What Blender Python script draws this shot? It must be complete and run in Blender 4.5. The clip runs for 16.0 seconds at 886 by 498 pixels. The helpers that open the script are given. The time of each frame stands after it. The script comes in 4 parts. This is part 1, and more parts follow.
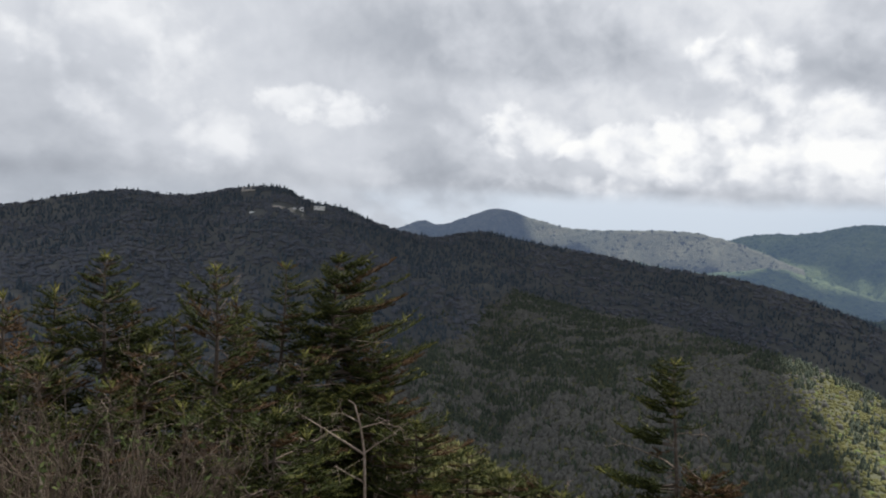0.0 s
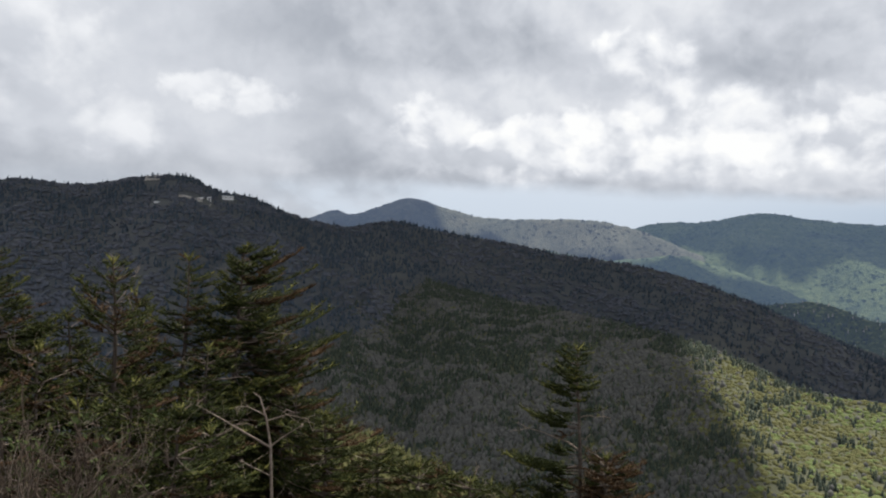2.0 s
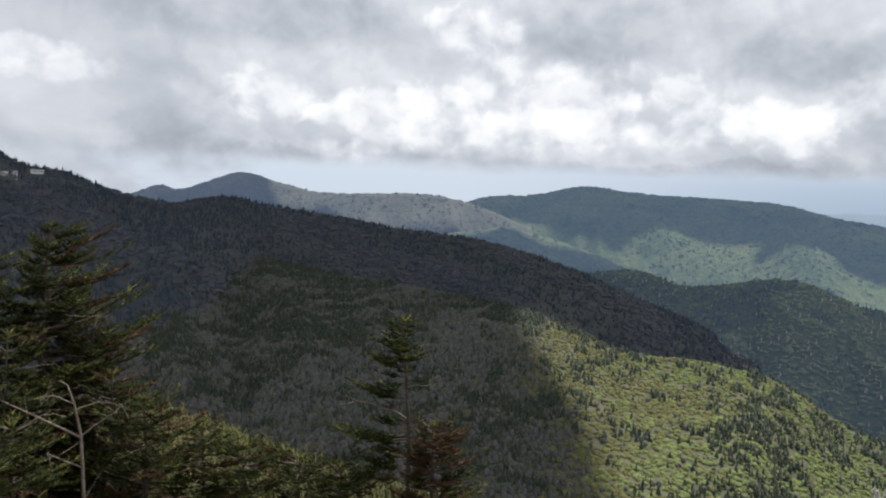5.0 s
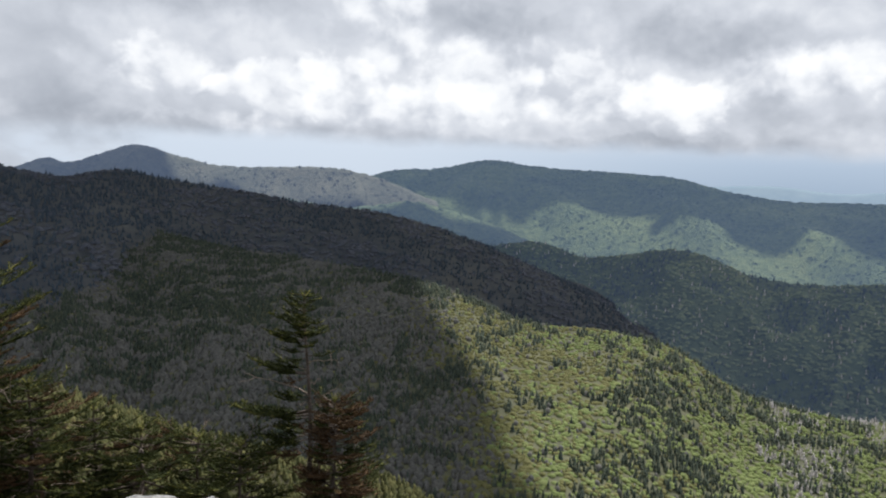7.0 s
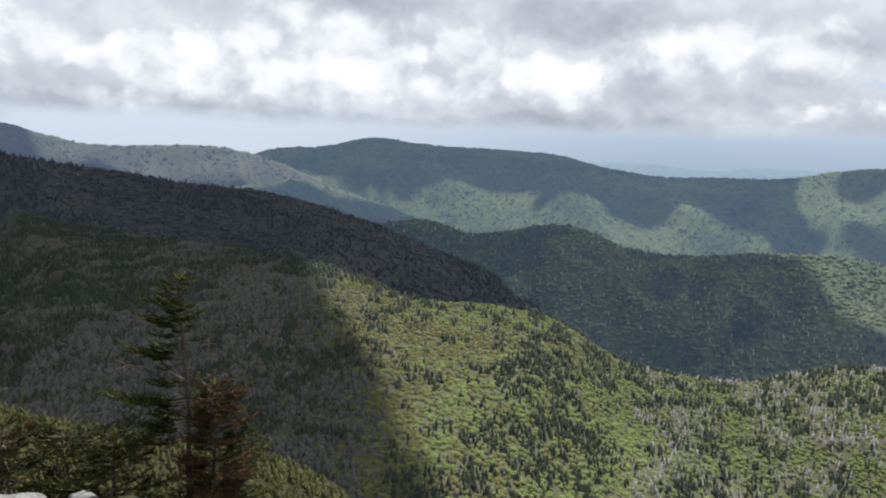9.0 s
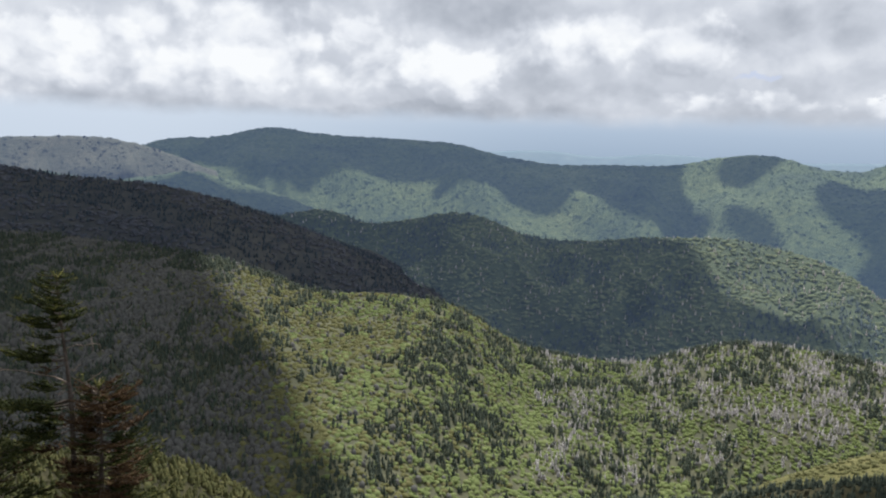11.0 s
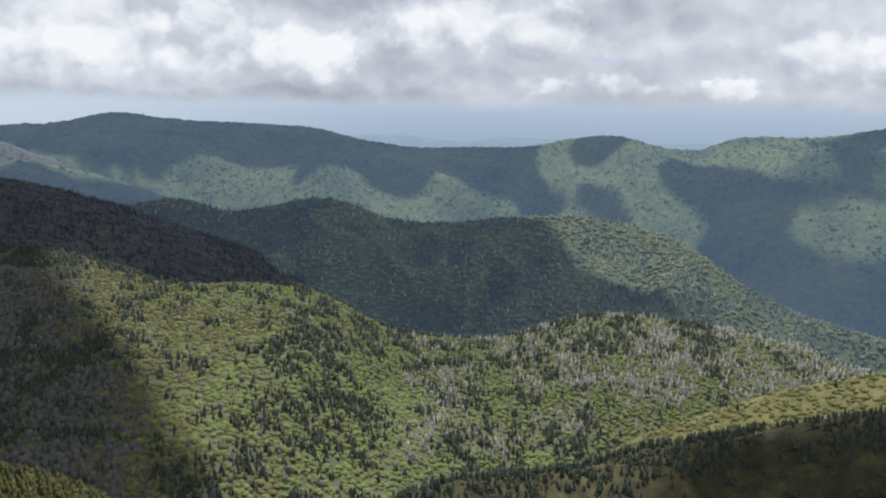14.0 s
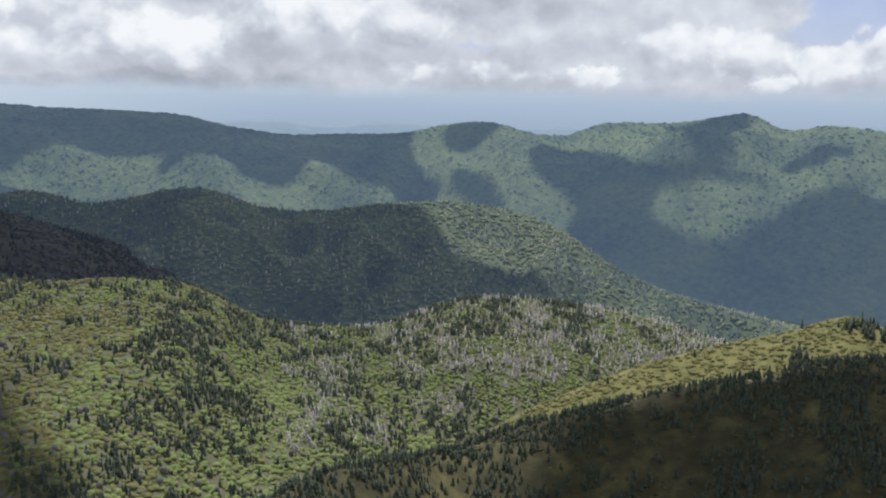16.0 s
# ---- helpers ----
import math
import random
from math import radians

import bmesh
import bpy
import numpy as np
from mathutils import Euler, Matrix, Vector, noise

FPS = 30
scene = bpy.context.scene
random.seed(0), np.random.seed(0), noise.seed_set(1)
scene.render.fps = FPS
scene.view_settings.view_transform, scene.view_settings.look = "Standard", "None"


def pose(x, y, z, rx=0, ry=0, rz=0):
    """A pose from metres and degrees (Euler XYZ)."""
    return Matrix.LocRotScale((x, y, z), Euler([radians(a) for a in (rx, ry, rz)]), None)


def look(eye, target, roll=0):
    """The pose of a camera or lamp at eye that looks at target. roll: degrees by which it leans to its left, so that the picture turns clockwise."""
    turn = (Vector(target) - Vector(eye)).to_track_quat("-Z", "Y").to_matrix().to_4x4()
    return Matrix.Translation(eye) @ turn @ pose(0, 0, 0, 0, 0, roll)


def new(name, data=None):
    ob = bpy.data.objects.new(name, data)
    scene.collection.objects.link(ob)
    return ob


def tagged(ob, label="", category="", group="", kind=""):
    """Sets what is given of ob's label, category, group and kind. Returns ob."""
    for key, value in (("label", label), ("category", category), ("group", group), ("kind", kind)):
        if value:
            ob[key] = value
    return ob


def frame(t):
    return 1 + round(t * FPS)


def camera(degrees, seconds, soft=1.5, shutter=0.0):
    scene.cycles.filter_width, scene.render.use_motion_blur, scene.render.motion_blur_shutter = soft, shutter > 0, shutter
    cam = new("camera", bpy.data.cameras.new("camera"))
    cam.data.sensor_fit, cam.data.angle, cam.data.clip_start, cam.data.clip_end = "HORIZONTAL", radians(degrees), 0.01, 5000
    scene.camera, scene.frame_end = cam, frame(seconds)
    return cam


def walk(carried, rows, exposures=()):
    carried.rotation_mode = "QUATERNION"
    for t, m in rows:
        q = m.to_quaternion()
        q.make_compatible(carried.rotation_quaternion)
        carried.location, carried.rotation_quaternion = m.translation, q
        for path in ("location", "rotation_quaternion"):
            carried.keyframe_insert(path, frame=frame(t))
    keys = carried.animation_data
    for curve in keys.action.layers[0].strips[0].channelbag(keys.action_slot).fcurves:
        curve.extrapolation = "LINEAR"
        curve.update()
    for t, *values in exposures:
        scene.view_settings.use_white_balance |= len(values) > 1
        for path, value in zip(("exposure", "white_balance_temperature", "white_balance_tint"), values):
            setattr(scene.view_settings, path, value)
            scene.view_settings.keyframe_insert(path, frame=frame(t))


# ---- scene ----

# ---------------------------------------------------------------- camera and walk
cam = camera(58.6, 16.0, soft=2.1)
EYE, TILT, LEAN = 1.6, -2.5, -2.45
ARM = 0.5  # the phone is held at arm's length while its owner turns on the spot
TURNS = [
    (0.0, -0.0, 0.0, -0.0), (0.5, -1.93, -0.1, 0.05), (1.0, -3.38, -0.19, 0.21), (1.5, -4.72, -0.47, 0.35),
    (2.0, -6.31, -0.78, 0.38), (2.5, -7.59, -1.1, 0.42), (3.0, -9.16, -1.65, 0.43), (3.5, -11.33, -1.83, 0.57),
    (4.0, -13.99, -2.01, 0.6), (6.5, -23.19, -4.36, 1.3), (7.0, -25.02, -4.83, 1.07), (7.5, -26.57, -5.07, 1.12),
    (8.0, -28.81, -5.41, 1.04), (8.5, -31.1, -6.02, 1.25), (9.0, -33.26, -6.62, 1.41), (11.5, -41.78, -7.66, 1.99),
    (12.0, -43.07, -7.81, 2.23), (12.5, -45.26, -8.15, 2.32), (13.0, -46.63, -8.41, 2.51), (13.5, -48.34, -8.71, 2.5),
    (14.0, -50.6, -9.14, 2.35), (14.5, -52.81, -9.56, 2.39), (15.0, -55.05, -9.81, 2.44), (15.5, -57.06, -10.12, 2.52),
    (16.0, -59.64, -10.48, 2.37),
]


def held(yaw):
    """Where the phone is when the body has turned by yaw degrees; the first row is the origin."""
    a = radians(-yaw)
    return ARM * math.sin(a), ARM * (math.cos(a) - 1.0)


walk(cam, [(t, pose(*held(yaw), EYE, 0, 0, 0) @ pose(0, 0, 0, TILT, LEAN, 0) @ pose(0, 0, 0, 90 + pitch, roll, yaw))
           for t, yaw, pitch, roll in TURNS], [(0.0, 0.02, 6350, 10), (8.0, 0.07, 6210, 10), (9.2, 0.07, 6190, 10), (11.4, -0.03, 6150, 10), (16.0, -0.08, 6100, 10)])

# ---------------------------------------------------------------- sun and sky
SUN_AZ, SUN_EL = 50.0, 66.0  # degrees to the right of the first view, and above the horizon
sun_way = Vector((math.sin(radians(SUN_AZ)) * math.cos(radians(SUN_EL)), math.cos(radians(SUN_AZ)) * math.cos(radians(SUN_EL)), math.sin(radians(SUN_EL))))
sun = new("sun", bpy.data.lights.new("sun", "SUN"))
sun.data.energy, sun.data.angle, sun.data.color = 4.6, radians(1.0), (1.0, 0.955, 0.88)
sun.matrix_world = look(sun_way * 100, (0, 0, 0))


class Nodes:
    """A node tree with short calls."""

    def __init__(self, tree):
        self.tree = tree
        tree.nodes.clear()

    def add(self, kind, **values):
        n = self.tree.nodes.new(kind)
        for key, value in values.items():
            setattr(n, key, value)
        return n

    def put(self, socket, value):
        if isinstance(value, bpy.types.NodeSocket):
            self.tree.links.new(value, socket)
        else:
            socket.default_value = value

    def math(self, op, a, b=0.0, clamp=False):
        n = self.add("ShaderNodeMath", operation=op, use_clamp=clamp)
        self.put(n.inputs[0], a), self.put(n.inputs[1], b)
        return n.outputs[0]

    def vec(self, op, a, b=(0, 0, 0)):
        n = self.add("ShaderNodeVectorMath", operation=op)
        self.put(n.inputs[0], a), self.put(n.inputs[1], b)
        return n.outputs[0]

    def noise(self, vector, scale, detail=4.0, rough=0.55, bend=0.0):
        n = self.add("ShaderNodeTexNoise")
        self.put(n.inputs["Vector"], vector)
        for key, value in (("Scale", scale), ("Detail", detail), ("Roughness", rough), ("Distortion", bend)):
            n.inputs[key].default_value = value
        return n.outputs["Fac"]

    def span(self, value, a, b, lo=0.0, hi=1.0, smooth=True):
        n = self.add("ShaderNodeMapRange", interpolation_type="SMOOTHSTEP" if smooth else "LINEAR")
        for i, v in enumerate((value, a, b, lo, hi)):
            self.put(n.inputs[i], v)
        return n.outputs[0]

    def mix(self, fac, a, b, blend="MIX"):
        n = self.add("ShaderNodeMix", data_type="RGBA", blend_type=blend)
        self.put(n.inputs[0], fac)
        for s, c in ((n.inputs[6], a), (n.inputs[7], b)):
            self.put(s, c if isinstance(c, bpy.types.NodeSocket) else (*c, 1.0))
        return n.outputs[2]

    def ramp(self, fac, stops):
        n = self.add("ShaderNodeValToRGB")
        while len(n.color_ramp.elements) < len(stops):
            n.color_ramp.elements.new(0.5)
        for e, (at, c) in zip(n.color_ramp.elements, stops):
            e.position, e.color = at, (*c, 1.0)
        self.put(n.inputs[0], fac)
        return n.outputs[0]


# heaped clouds and grey patches: azimuth, elevation, half width and half height in degrees, how much brighter
HEAPS_WEST = [
    (6.0, 5.8, 3.2, 2.2, 0.26), (12.6, 4.0, 4.0, 2.2, 0.34), (18.0, 4.8, 3.4, 2.2, 0.30), (20.9, 9.5, 3.2, 2.4, 0.26), (27.4, 7.2, 4.5, 2.2, 0.20), (29.6, 5.4, 3.6, 2.0, 0.26), (34.8, 5.4, 3.4, 2.2, 0.32),
    (-7.0, 7.3, 3.0, 1.2, 0.28), (-10.8, 8.0, 2.6, 1.0, 0.24), (-16.3, 5.0, 3.0, 2.0, 0.14), (-22.6, 10.2, 5.0, 4.0, 0.14), (2.1, 12.8, 9.0, 2.6, -0.30), (-27.4, 3.6, 4.0, 4.5, -0.22), (-20.9, 1.8, 8.0, 1.8, -0.20),
    (-1.6, 5.0, 3.2, 3.0, -0.12), (9.5, 11.4, 5.0, 1.4, -0.14), (28.1, 10.7, 6.0, 1.6, -0.28), (-1.5, 2.6, 4.0, 2.0, -0.16), (24.0, 4.6, 3.0, 1.8, 0.22),
]
HEAPS_SOUTH = [
    (40.6, 4.3, 3.0, 2.0, 0.30), (43.3, 4.5, 1.8, 1.6, 0.26), (47.5, 6.6, 3.0, 1.8, 0.18), (51.2, 7.3, 2.6, 1.6, 0.18), (57.2, 6.6, 3.0, 1.8, 0.20), (56.8, 3.6, 2.2, 1.3, 0.30), (59.2, 3.1, 1.6, 0.8, 0.26),
    (62.7, 2.9, 1.5, 0.7, 0.34), (65.4, 2.7, 1.2, 0.5, 0.30), (70.2, 2.4, 1.6, 0.6, 0.28), (75.4, 5.0, 3.4, 1.6, 0.24), (80.4, 4.4, 2.4, 1.4, 0.20), (84.9, 3.8, 2.0, 1.3, 0.36), (82.0, 2.5, 1.3, 0.5, 0.34),
    (87.3, 4.6, 1.6, 1.6, 0.34), (42.8, 9.2, 5.5, 1.5, -0.30), (64.9, 7.7, 4.5, 1.4, -0.28), (68.3, 4.2, 5.0, 0.9, -0.18), (48.2, 3.6, 3.0, 1.1, -0.18),
]
BASES = [(24.7, 1.6, 9.0, 0.6, -0.16), (39.0, 1.9, 7.0, 0.6, -0.20), (5.7, 1.8, 3.0, 0.6, -0.26), (52.3, 3.5, 2.4, 0.8, -0.08), (61.0, 8.4, 3.0, 1.2, -0.16), (76.0, 3.0, 4.0, 0.6, -0.12)]
# clear gaps: azimuth, elevation, half width, half height
GAPS = [(84.2, 5.9, 2.6, 1.0), (86.2, 7.6, 3.4, 1.4), (63.0, 4.9, 1.2, 0.3)]


def make_sky():
    world = bpy.data.worlds.new("sky")
    scene.world = world
    world.use_nodes = True
    N = Nodes(world.node_tree)
    way = N.add("ShaderNodeTexCoord").outputs["Generated"]
    sep = N.add("ShaderNodeSeparateXYZ")
    N.put(sep.inputs[0], way)
    x, y, z = sep.outputs
    az = N.math("ARCTAN2", x, y)          # radians, to the right of the first view
    el = N.math("ARCSINE", z)             # radians above the horizon
    # clouds: heaped billows seen from the side, squeezed towards the horizon
    rise = N.math("ADD", N.math("MULTIPLY", el, 0.92), N.math("MULTIPLY", N.math("POWER", N.math("MAXIMUM", N.math("ADD", el, 0.01), 0.001), 0.5), 0.16))
    flat = N.add("ShaderNodeCombineXYZ")
    N.put(flat.inputs[0], az), N.put(flat.inputs[1], rise)
    p = flat.outputs[0]

    def heap(q):
        """Cauliflower heaps: domed cells at four sizes on a bent plane."""
        bend = N.add("ShaderNodeTexNoise")
        N.put(bend.inputs["Vector"], q)
        bend.inputs["Scale"].default_value, bend.inputs["Detail"].default_value = 15.0, 5.0
        q = N.vec("ADD", q, N.vec("MULTIPLY", N.vec("SUBTRACT", bend.outputs["Color"], (0.5, 0.5, 0.5)), (0.060, 0.050, 0.0)))
        total = N.math("MULTIPLY", N.noise(q, 6.0, 6.0, 0.55), 0.9)
        for scale, amount in ((8.0, 0.42), (17.0, 0.25), (38.0, 0.14), (85.0, 0.06)):
            cell = N.add("ShaderNodeTexVoronoi", feature="SMOOTH_F1")
            N.put(cell.inputs["Vector"], q)
            cell.inputs["Scale"].default_value, cell.inputs["Smoothness"].default_value = scale, 0.35
            total = N.math("SUBTRACT", total, N.math("MULTIPLY", cell.outputs["Distance"], amount))
        return total

    puff = heap(p)
    above = heap(N.vec("ADD", p, (0.010, 0.024, 0.0)))
    bank = N.span(N.math("ADD", az, N.math("MULTIPLY", puff, 0.30)), 0.06, -0.10)
    big = N.noise(p, 3.0, 4.0, 0.5)
    lit = N.math("ADD", N.math("MULTIPLY", N.math("SUBTRACT", puff, above), 3.0), 0.5, clamp=True)
    wander = N.add("ShaderNodeTexNoise")
    N.put(wander.inputs["Vector"], p)
    wander.inputs["Scale"].default_value, wander.inputs["Detail"].default_value, wander.inputs["Roughness"].default_value = 12.0, 7.0, 0.62
    shift = N.add("ShaderNodeSeparateXYZ")
    N.put(shift.inputs[0], N.vec("MULTIPLY", N.vec("SUBTRACT", wander.outputs["Color"], (0.5, 0.5, 0.5)), (0.15, 0.07, 0.0)))
    az_, el_ = N.math("ADD", az, shift.outputs[0]), N.math("ADD", el, shift.outputs[1])

    def blob(a, e, wide, high):
        dx = N.math("MULTIPLY", N.math("SUBTRACT", az_, radians(a)), 1 / radians(wide))
        dy = N.math("MULTIPLY", N.math("SUBTRACT", el_, radians(e)), 1 / radians(high))
        return N.math("ADD", N.math("MULTIPLY", dx, dx), N.math("MULTIPLY", dy, dy)), dy

    crinkle = N.math("MULTIPLY", puff, 3.0)
    heaps, crowd = 0.0, 0.0
    for a, e, wide, high, more in HEAPS_WEST + HEAPS_SOUTH + BASES:
        far_off, dy = blob(a, e, wide, high)
        if more < 0:
            heaps = N.math("ADD", N.span(far_off, 2.4, 0.0, 0.0, more * 0.55), heaps)
            continue
        mask = N.span(N.math("SUBTRACT", far_off, crinkle), 1.7, 0.35)
        heaps = N.math("ADD", N.math("MULTIPLY", mask, N.span(dy, -1.1, 0.6, more * 0.26, more * 0.70)), heaps)
        crowd = N.math("ADD", mask, crowd)
    crowd = N.math("MINIMUM", crowd, 1.0)
    relief = N.math("MULTIPLY", N.math("SUBTRACT", lit, 0.5), N.math("MULTIPLY", N.span(crowd, 0.0, 1.0, 0.18, 0.44), N.span(bank, 0.0, 1.0, 1.0, 0.45)))
    shade = N.math("ADD", N.math("ADD", heaps, relief), N.math("MULTIPLY", N.math("SUBTRACT", big, 0.5), 0.34))
    shade = N.math("ADD", shade, N.math("MULTIPLY", N.math("SUBTRACT", N.noise(p, 26.0, 6.0, 0.6, 0.4), 0.5), 0.10))
    foot = N.math("MULTIPLY", N.span(N.math("ADD", el, N.math("MULTIPLY", puff, 0.03)), 0.060, 0.034), 0.08)
    shade = N.math("SUBTRACT", N.math("ADD", shade, N.span(bank, 0.0, 1.0, 0.56, 0.50)), foot, clamp=True)
    cloud = N.ramp(shade, [(0.08, (0.30, 0.32, 0.36)), (0.3, (0.46, 0.485, 0.53)), (0.52, (0.67, 0.69, 0.73)), (0.74, (0.91, 0.915, 0.925)), (0.92, (1.04, 1.03, 1.0))])
    # clear sky behind
    clear = N.add("ShaderNodeTexSky", sky_type="NISHITA", sun_disc=False)
    clear.sun_elevation, clear.sun_rotation = radians(SUN_EL), radians(SUN_AZ)
    blue = N.mix(1.0, clear.outputs[0], (0.115, 0.105, 0.125), "MULTIPLY")
    gap = 0.0
    for a, e, wide, high in GAPS:
        far_off = blob(a, e, wide, high)[0]
        gap = N.math("ADD", N.span(N.math("ADD", far_off, N.math("MULTIPLY", puff, 5.0)), 1.5, 0.3), gap)
    gap = N.math("MULTIPLY", N.math("MINIMUM", gap, 1.0), N.span(crowd, 0.75, 0.2, 0.1, 0.75))
    sky = N.mix(gap, cloud, blue)
    # haze band under the cloud bases
    edge = N.math("ADD", el, N.math("MULTIPLY", N.math("SUBTRACT", N.noise(p, 9.0, 5.0, 0.6), 0.5), 0.03))
    haze = N.span(edge, 0.040, 0.018)
    haze = N.math("MULTIPLY", haze, N.math("SUBTRACT", 1.0, N.math("MULTIPLY", bank, 0.85)))
    pale = N.span(az, 0.9, 0.3)
    hazy = N.ramp(N.span(el, -0.03, 0.055, smooth=False), [(0.0, (0.36, 0.45, 0.56)), (0.5, (0.47, 0.56, 0.67)), (1.0, (0.66, 0.72, 0.80))])
    hazy = N.mix(N.math("MULTIPLY", pale, 0.75), hazy, (0.74, 0.80, 0.87))
    sky = N.mix(haze, sky, hazy)
    back = N.add("ShaderNodeBackground")
    N.put(back.inputs[0], sky), N.put(back.inputs[1], 0.95)
    N.put(N.add("ShaderNodeOutputWorld").inputs[0], back.outputs[0])


make_sky()


# ---------------------------------------------------------------- materials
def surface(name, stops, grain=0.05, broad=0.004, rough=0.85, bump=0.0, bump_scale=1.0, islands=0.0, haze_glow=None, spread=0.6):
    """Colours run over stops by two scales of noise (per metre), and by a random value for each loose piece."""
    m = bpy.data.materials.new(name)
    m.use_nodes = True
    N = Nodes(m.node_tree)
    place = N.add("ShaderNodeTexCoord").outputs["Object"]
    fine = N.noise(place, grain, 6.0, 0.65)
    wide = N.noise(place, broad, 4.0, 0.55)
    value = N.math("ADD", N.math("MULTIPLY", fine, spread), N.math("MULTIPLY", wide, 1.0 - spread))
    value = N.math("ADD", N.math("MULTIPLY", N.math("SUBTRACT", value, 0.5), 1.9), 0.5)
    if islands:
        one = N.add("ShaderNodeNewGeometry").outputs["Random Per Island"]
        value = N.math("ADD", N.math("MULTIPLY", value, 1.0 - islands), N.math("MULTIPLY", one, islands))
    colour = N.ramp(value, stops)
    shader = N.add("ShaderNodeBsdfPrincipled")
    N.put(shader.inputs["Base Color"], colour)
    shader.inputs["Roughness"].default_value = rough
    shader.inputs["Specular IOR Level"].default_value = 0.2
    if bump:
        b = N.add("ShaderNodeBump")
        b.inputs["Strength"].default_value = 1.0
        b.inputs["Distance"].default_value = bump
        N.put(b.inputs["Height"], N.noise(place, bump_scale, 5.0, 0.7))
        N.put(shader.inputs["Normal"], b.outputs[0])
    # aerial haze imitated as a bluish emission of the surface itself
    if haze_glow:
        shader.inputs["Emission Color"].default_value = (*haze_glow[:3], 1.0)
        shader.inputs["Emission Strength"].default_value = haze_glow[3]
    N.put(N.add("ShaderNodeOutputMaterial").inputs[0], shader.outputs[0])
    return m


CONIFER = surface("conifer_needles", [(0.1, (0.030, 0.041, 0.033)), (0.5, (0.050, 0.064, 0.047)), (0.9, (0.09, 0.10, 0.062))], 0.4, 0.01, islands=0.6)
# summit trees: the blue of distance haze is mixed into their base colours
SUMMIT_FIR = surface("hazed_summit_firs", [(0.1, (0.032, 0.045, 0.063)), (0.5, (0.048, 0.066, 0.087)), (0.9, (0.073, 0.090, 0.109))], 0.4, 0.01, islands=0.6)
SUMMIT_BARE = surface("hazed_summit_bare_crowns", [(0.1, (0.056, 0.066, 0.087)), (0.5, (0.084, 0.092, 0.113)), (0.9, (0.130, 0.131, 0.145))], 0.04, 0.006, islands=0.3)
YOUNG_FIR = surface("young_firs", [(0.1, (0.036, 0.040, 0.013)), (0.5, (0.067, 0.069, 0.023)), (0.9, (0.118, 0.108, 0.040))], 0.8, 0.02, islands=0.6)
BROADLEAF = surface("broadleaf_canopy", [(0.05, (0.080, 0.083, 0.033)), (0.35, (0.109, 0.109, 0.041)), (0.65, (0.136, 0.132, 0.052)), (0.95, (0.175, 0.156, 0.078))], 0.45, 0.006, islands=0.4)
LEAF_GREEN = surface("fresh_green_canopy", [(0.05, (0.094, 0.116, 0.043)), (0.35, (0.128, 0.161, 0.054)), (0.65, (0.163, 0.195, 0.070)), (0.95, (0.222, 0.237, 0.103))], 0.45, 0.006, islands=0.4)
# middle ridge trees: distance haze put into bluish colours and a faint glow
MID_FIR = surface("hazed_firs", [(0.1, (0.038, 0.054, 0.053)), (0.5, (0.060, 0.079, 0.073)), (0.9, (0.096, 0.118, 0.092))], 0.4, 0.01, islands=0.6, haze_glow=(0.24, 0.36, 0.66, 0.07))
MID_LEAF = surface("hazed_green_canopy", [(0.05, (0.068, 0.089, 0.048)), (0.35, (0.107, 0.130, 0.063)), (0.65, (0.146, 0.169, 0.078)), (0.95, (0.205, 0.212, 0.103))], 0.3, 0.006, islands=0.45, haze_glow=(0.24, 0.36, 0.66, 0.075))
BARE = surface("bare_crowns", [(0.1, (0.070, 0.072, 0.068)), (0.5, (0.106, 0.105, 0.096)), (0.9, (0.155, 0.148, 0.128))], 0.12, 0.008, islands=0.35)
DEAD = surface("dead_grey_wood", [(0.1, (0.220, 0.209, 0.198)), (0.5, (0.352, 0.330, 0.314)), (0.9, (0.517, 0.484, 0.462))], 0.8, 0.02, islands=0.6)
FLOOR = surface("forest_floor", [(0.2, (0.072, 0.075, 0.050)), (0.5, (0.106, 0.108, 0.065)), (0.8, (0.145, 0.140, 0.081))], 0.08, 0.006, bump=0.3, bump_scale=0.12)
# summit ground, with the same haze blue in its base colour
SUMMIT_FLOOR = surface("hazed_summit_floor", [(0.2, (0.051, 0.059, 0.071)), (0.5, (0.076, 0.081, 0.086)), (0.8, (0.106, 0.106, 0.097))], 0.05, 0.006, bump=0.25, bump_scale=0.12)
MEADOW = surface("grass_and_heath", [(0.2, (0.0255, 0.0247, 0.0136)), (0.5, (0.0493, 0.0459, 0.0221)), (0.68, (0.0808, 0.0731, 0.0323)), (0.9, (0.145, 0.128, 0.0561))], 0.12, 0.015, bump=0.3, bump_scale=0.8)
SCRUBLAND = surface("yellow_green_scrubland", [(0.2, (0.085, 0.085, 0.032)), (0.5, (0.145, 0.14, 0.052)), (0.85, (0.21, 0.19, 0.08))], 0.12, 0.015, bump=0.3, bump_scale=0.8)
# middle and far slopes: haze painted as emission, strongest on the farthest hills
MIDWOOD = surface("hazed_mixed_wood", [(0.15, (0.045, 0.064, 0.038)), (0.5, (0.075, 0.096, 0.052)), (0.85, (0.115, 0.135, 0.07))], 0.06, 0.004, bump=3.0, bump_scale=0.09, haze_glow=(0.24, 0.36, 0.66, 0.07))
FARWOOD = surface("hazed_far_wood", [(0.15, (0.022, 0.034, 0.015)), (0.42, (0.050, 0.072, 0.025)), (0.62, (0.082, 0.106, 0.034)), (0.88, (0.128, 0.147, 0.051))], 0.05, 0.004, bump=7.0, bump_scale=0.07, islands=0.1, haze_glow=(0.29, 0.43, 0.74, 0.18), spread=0.5)
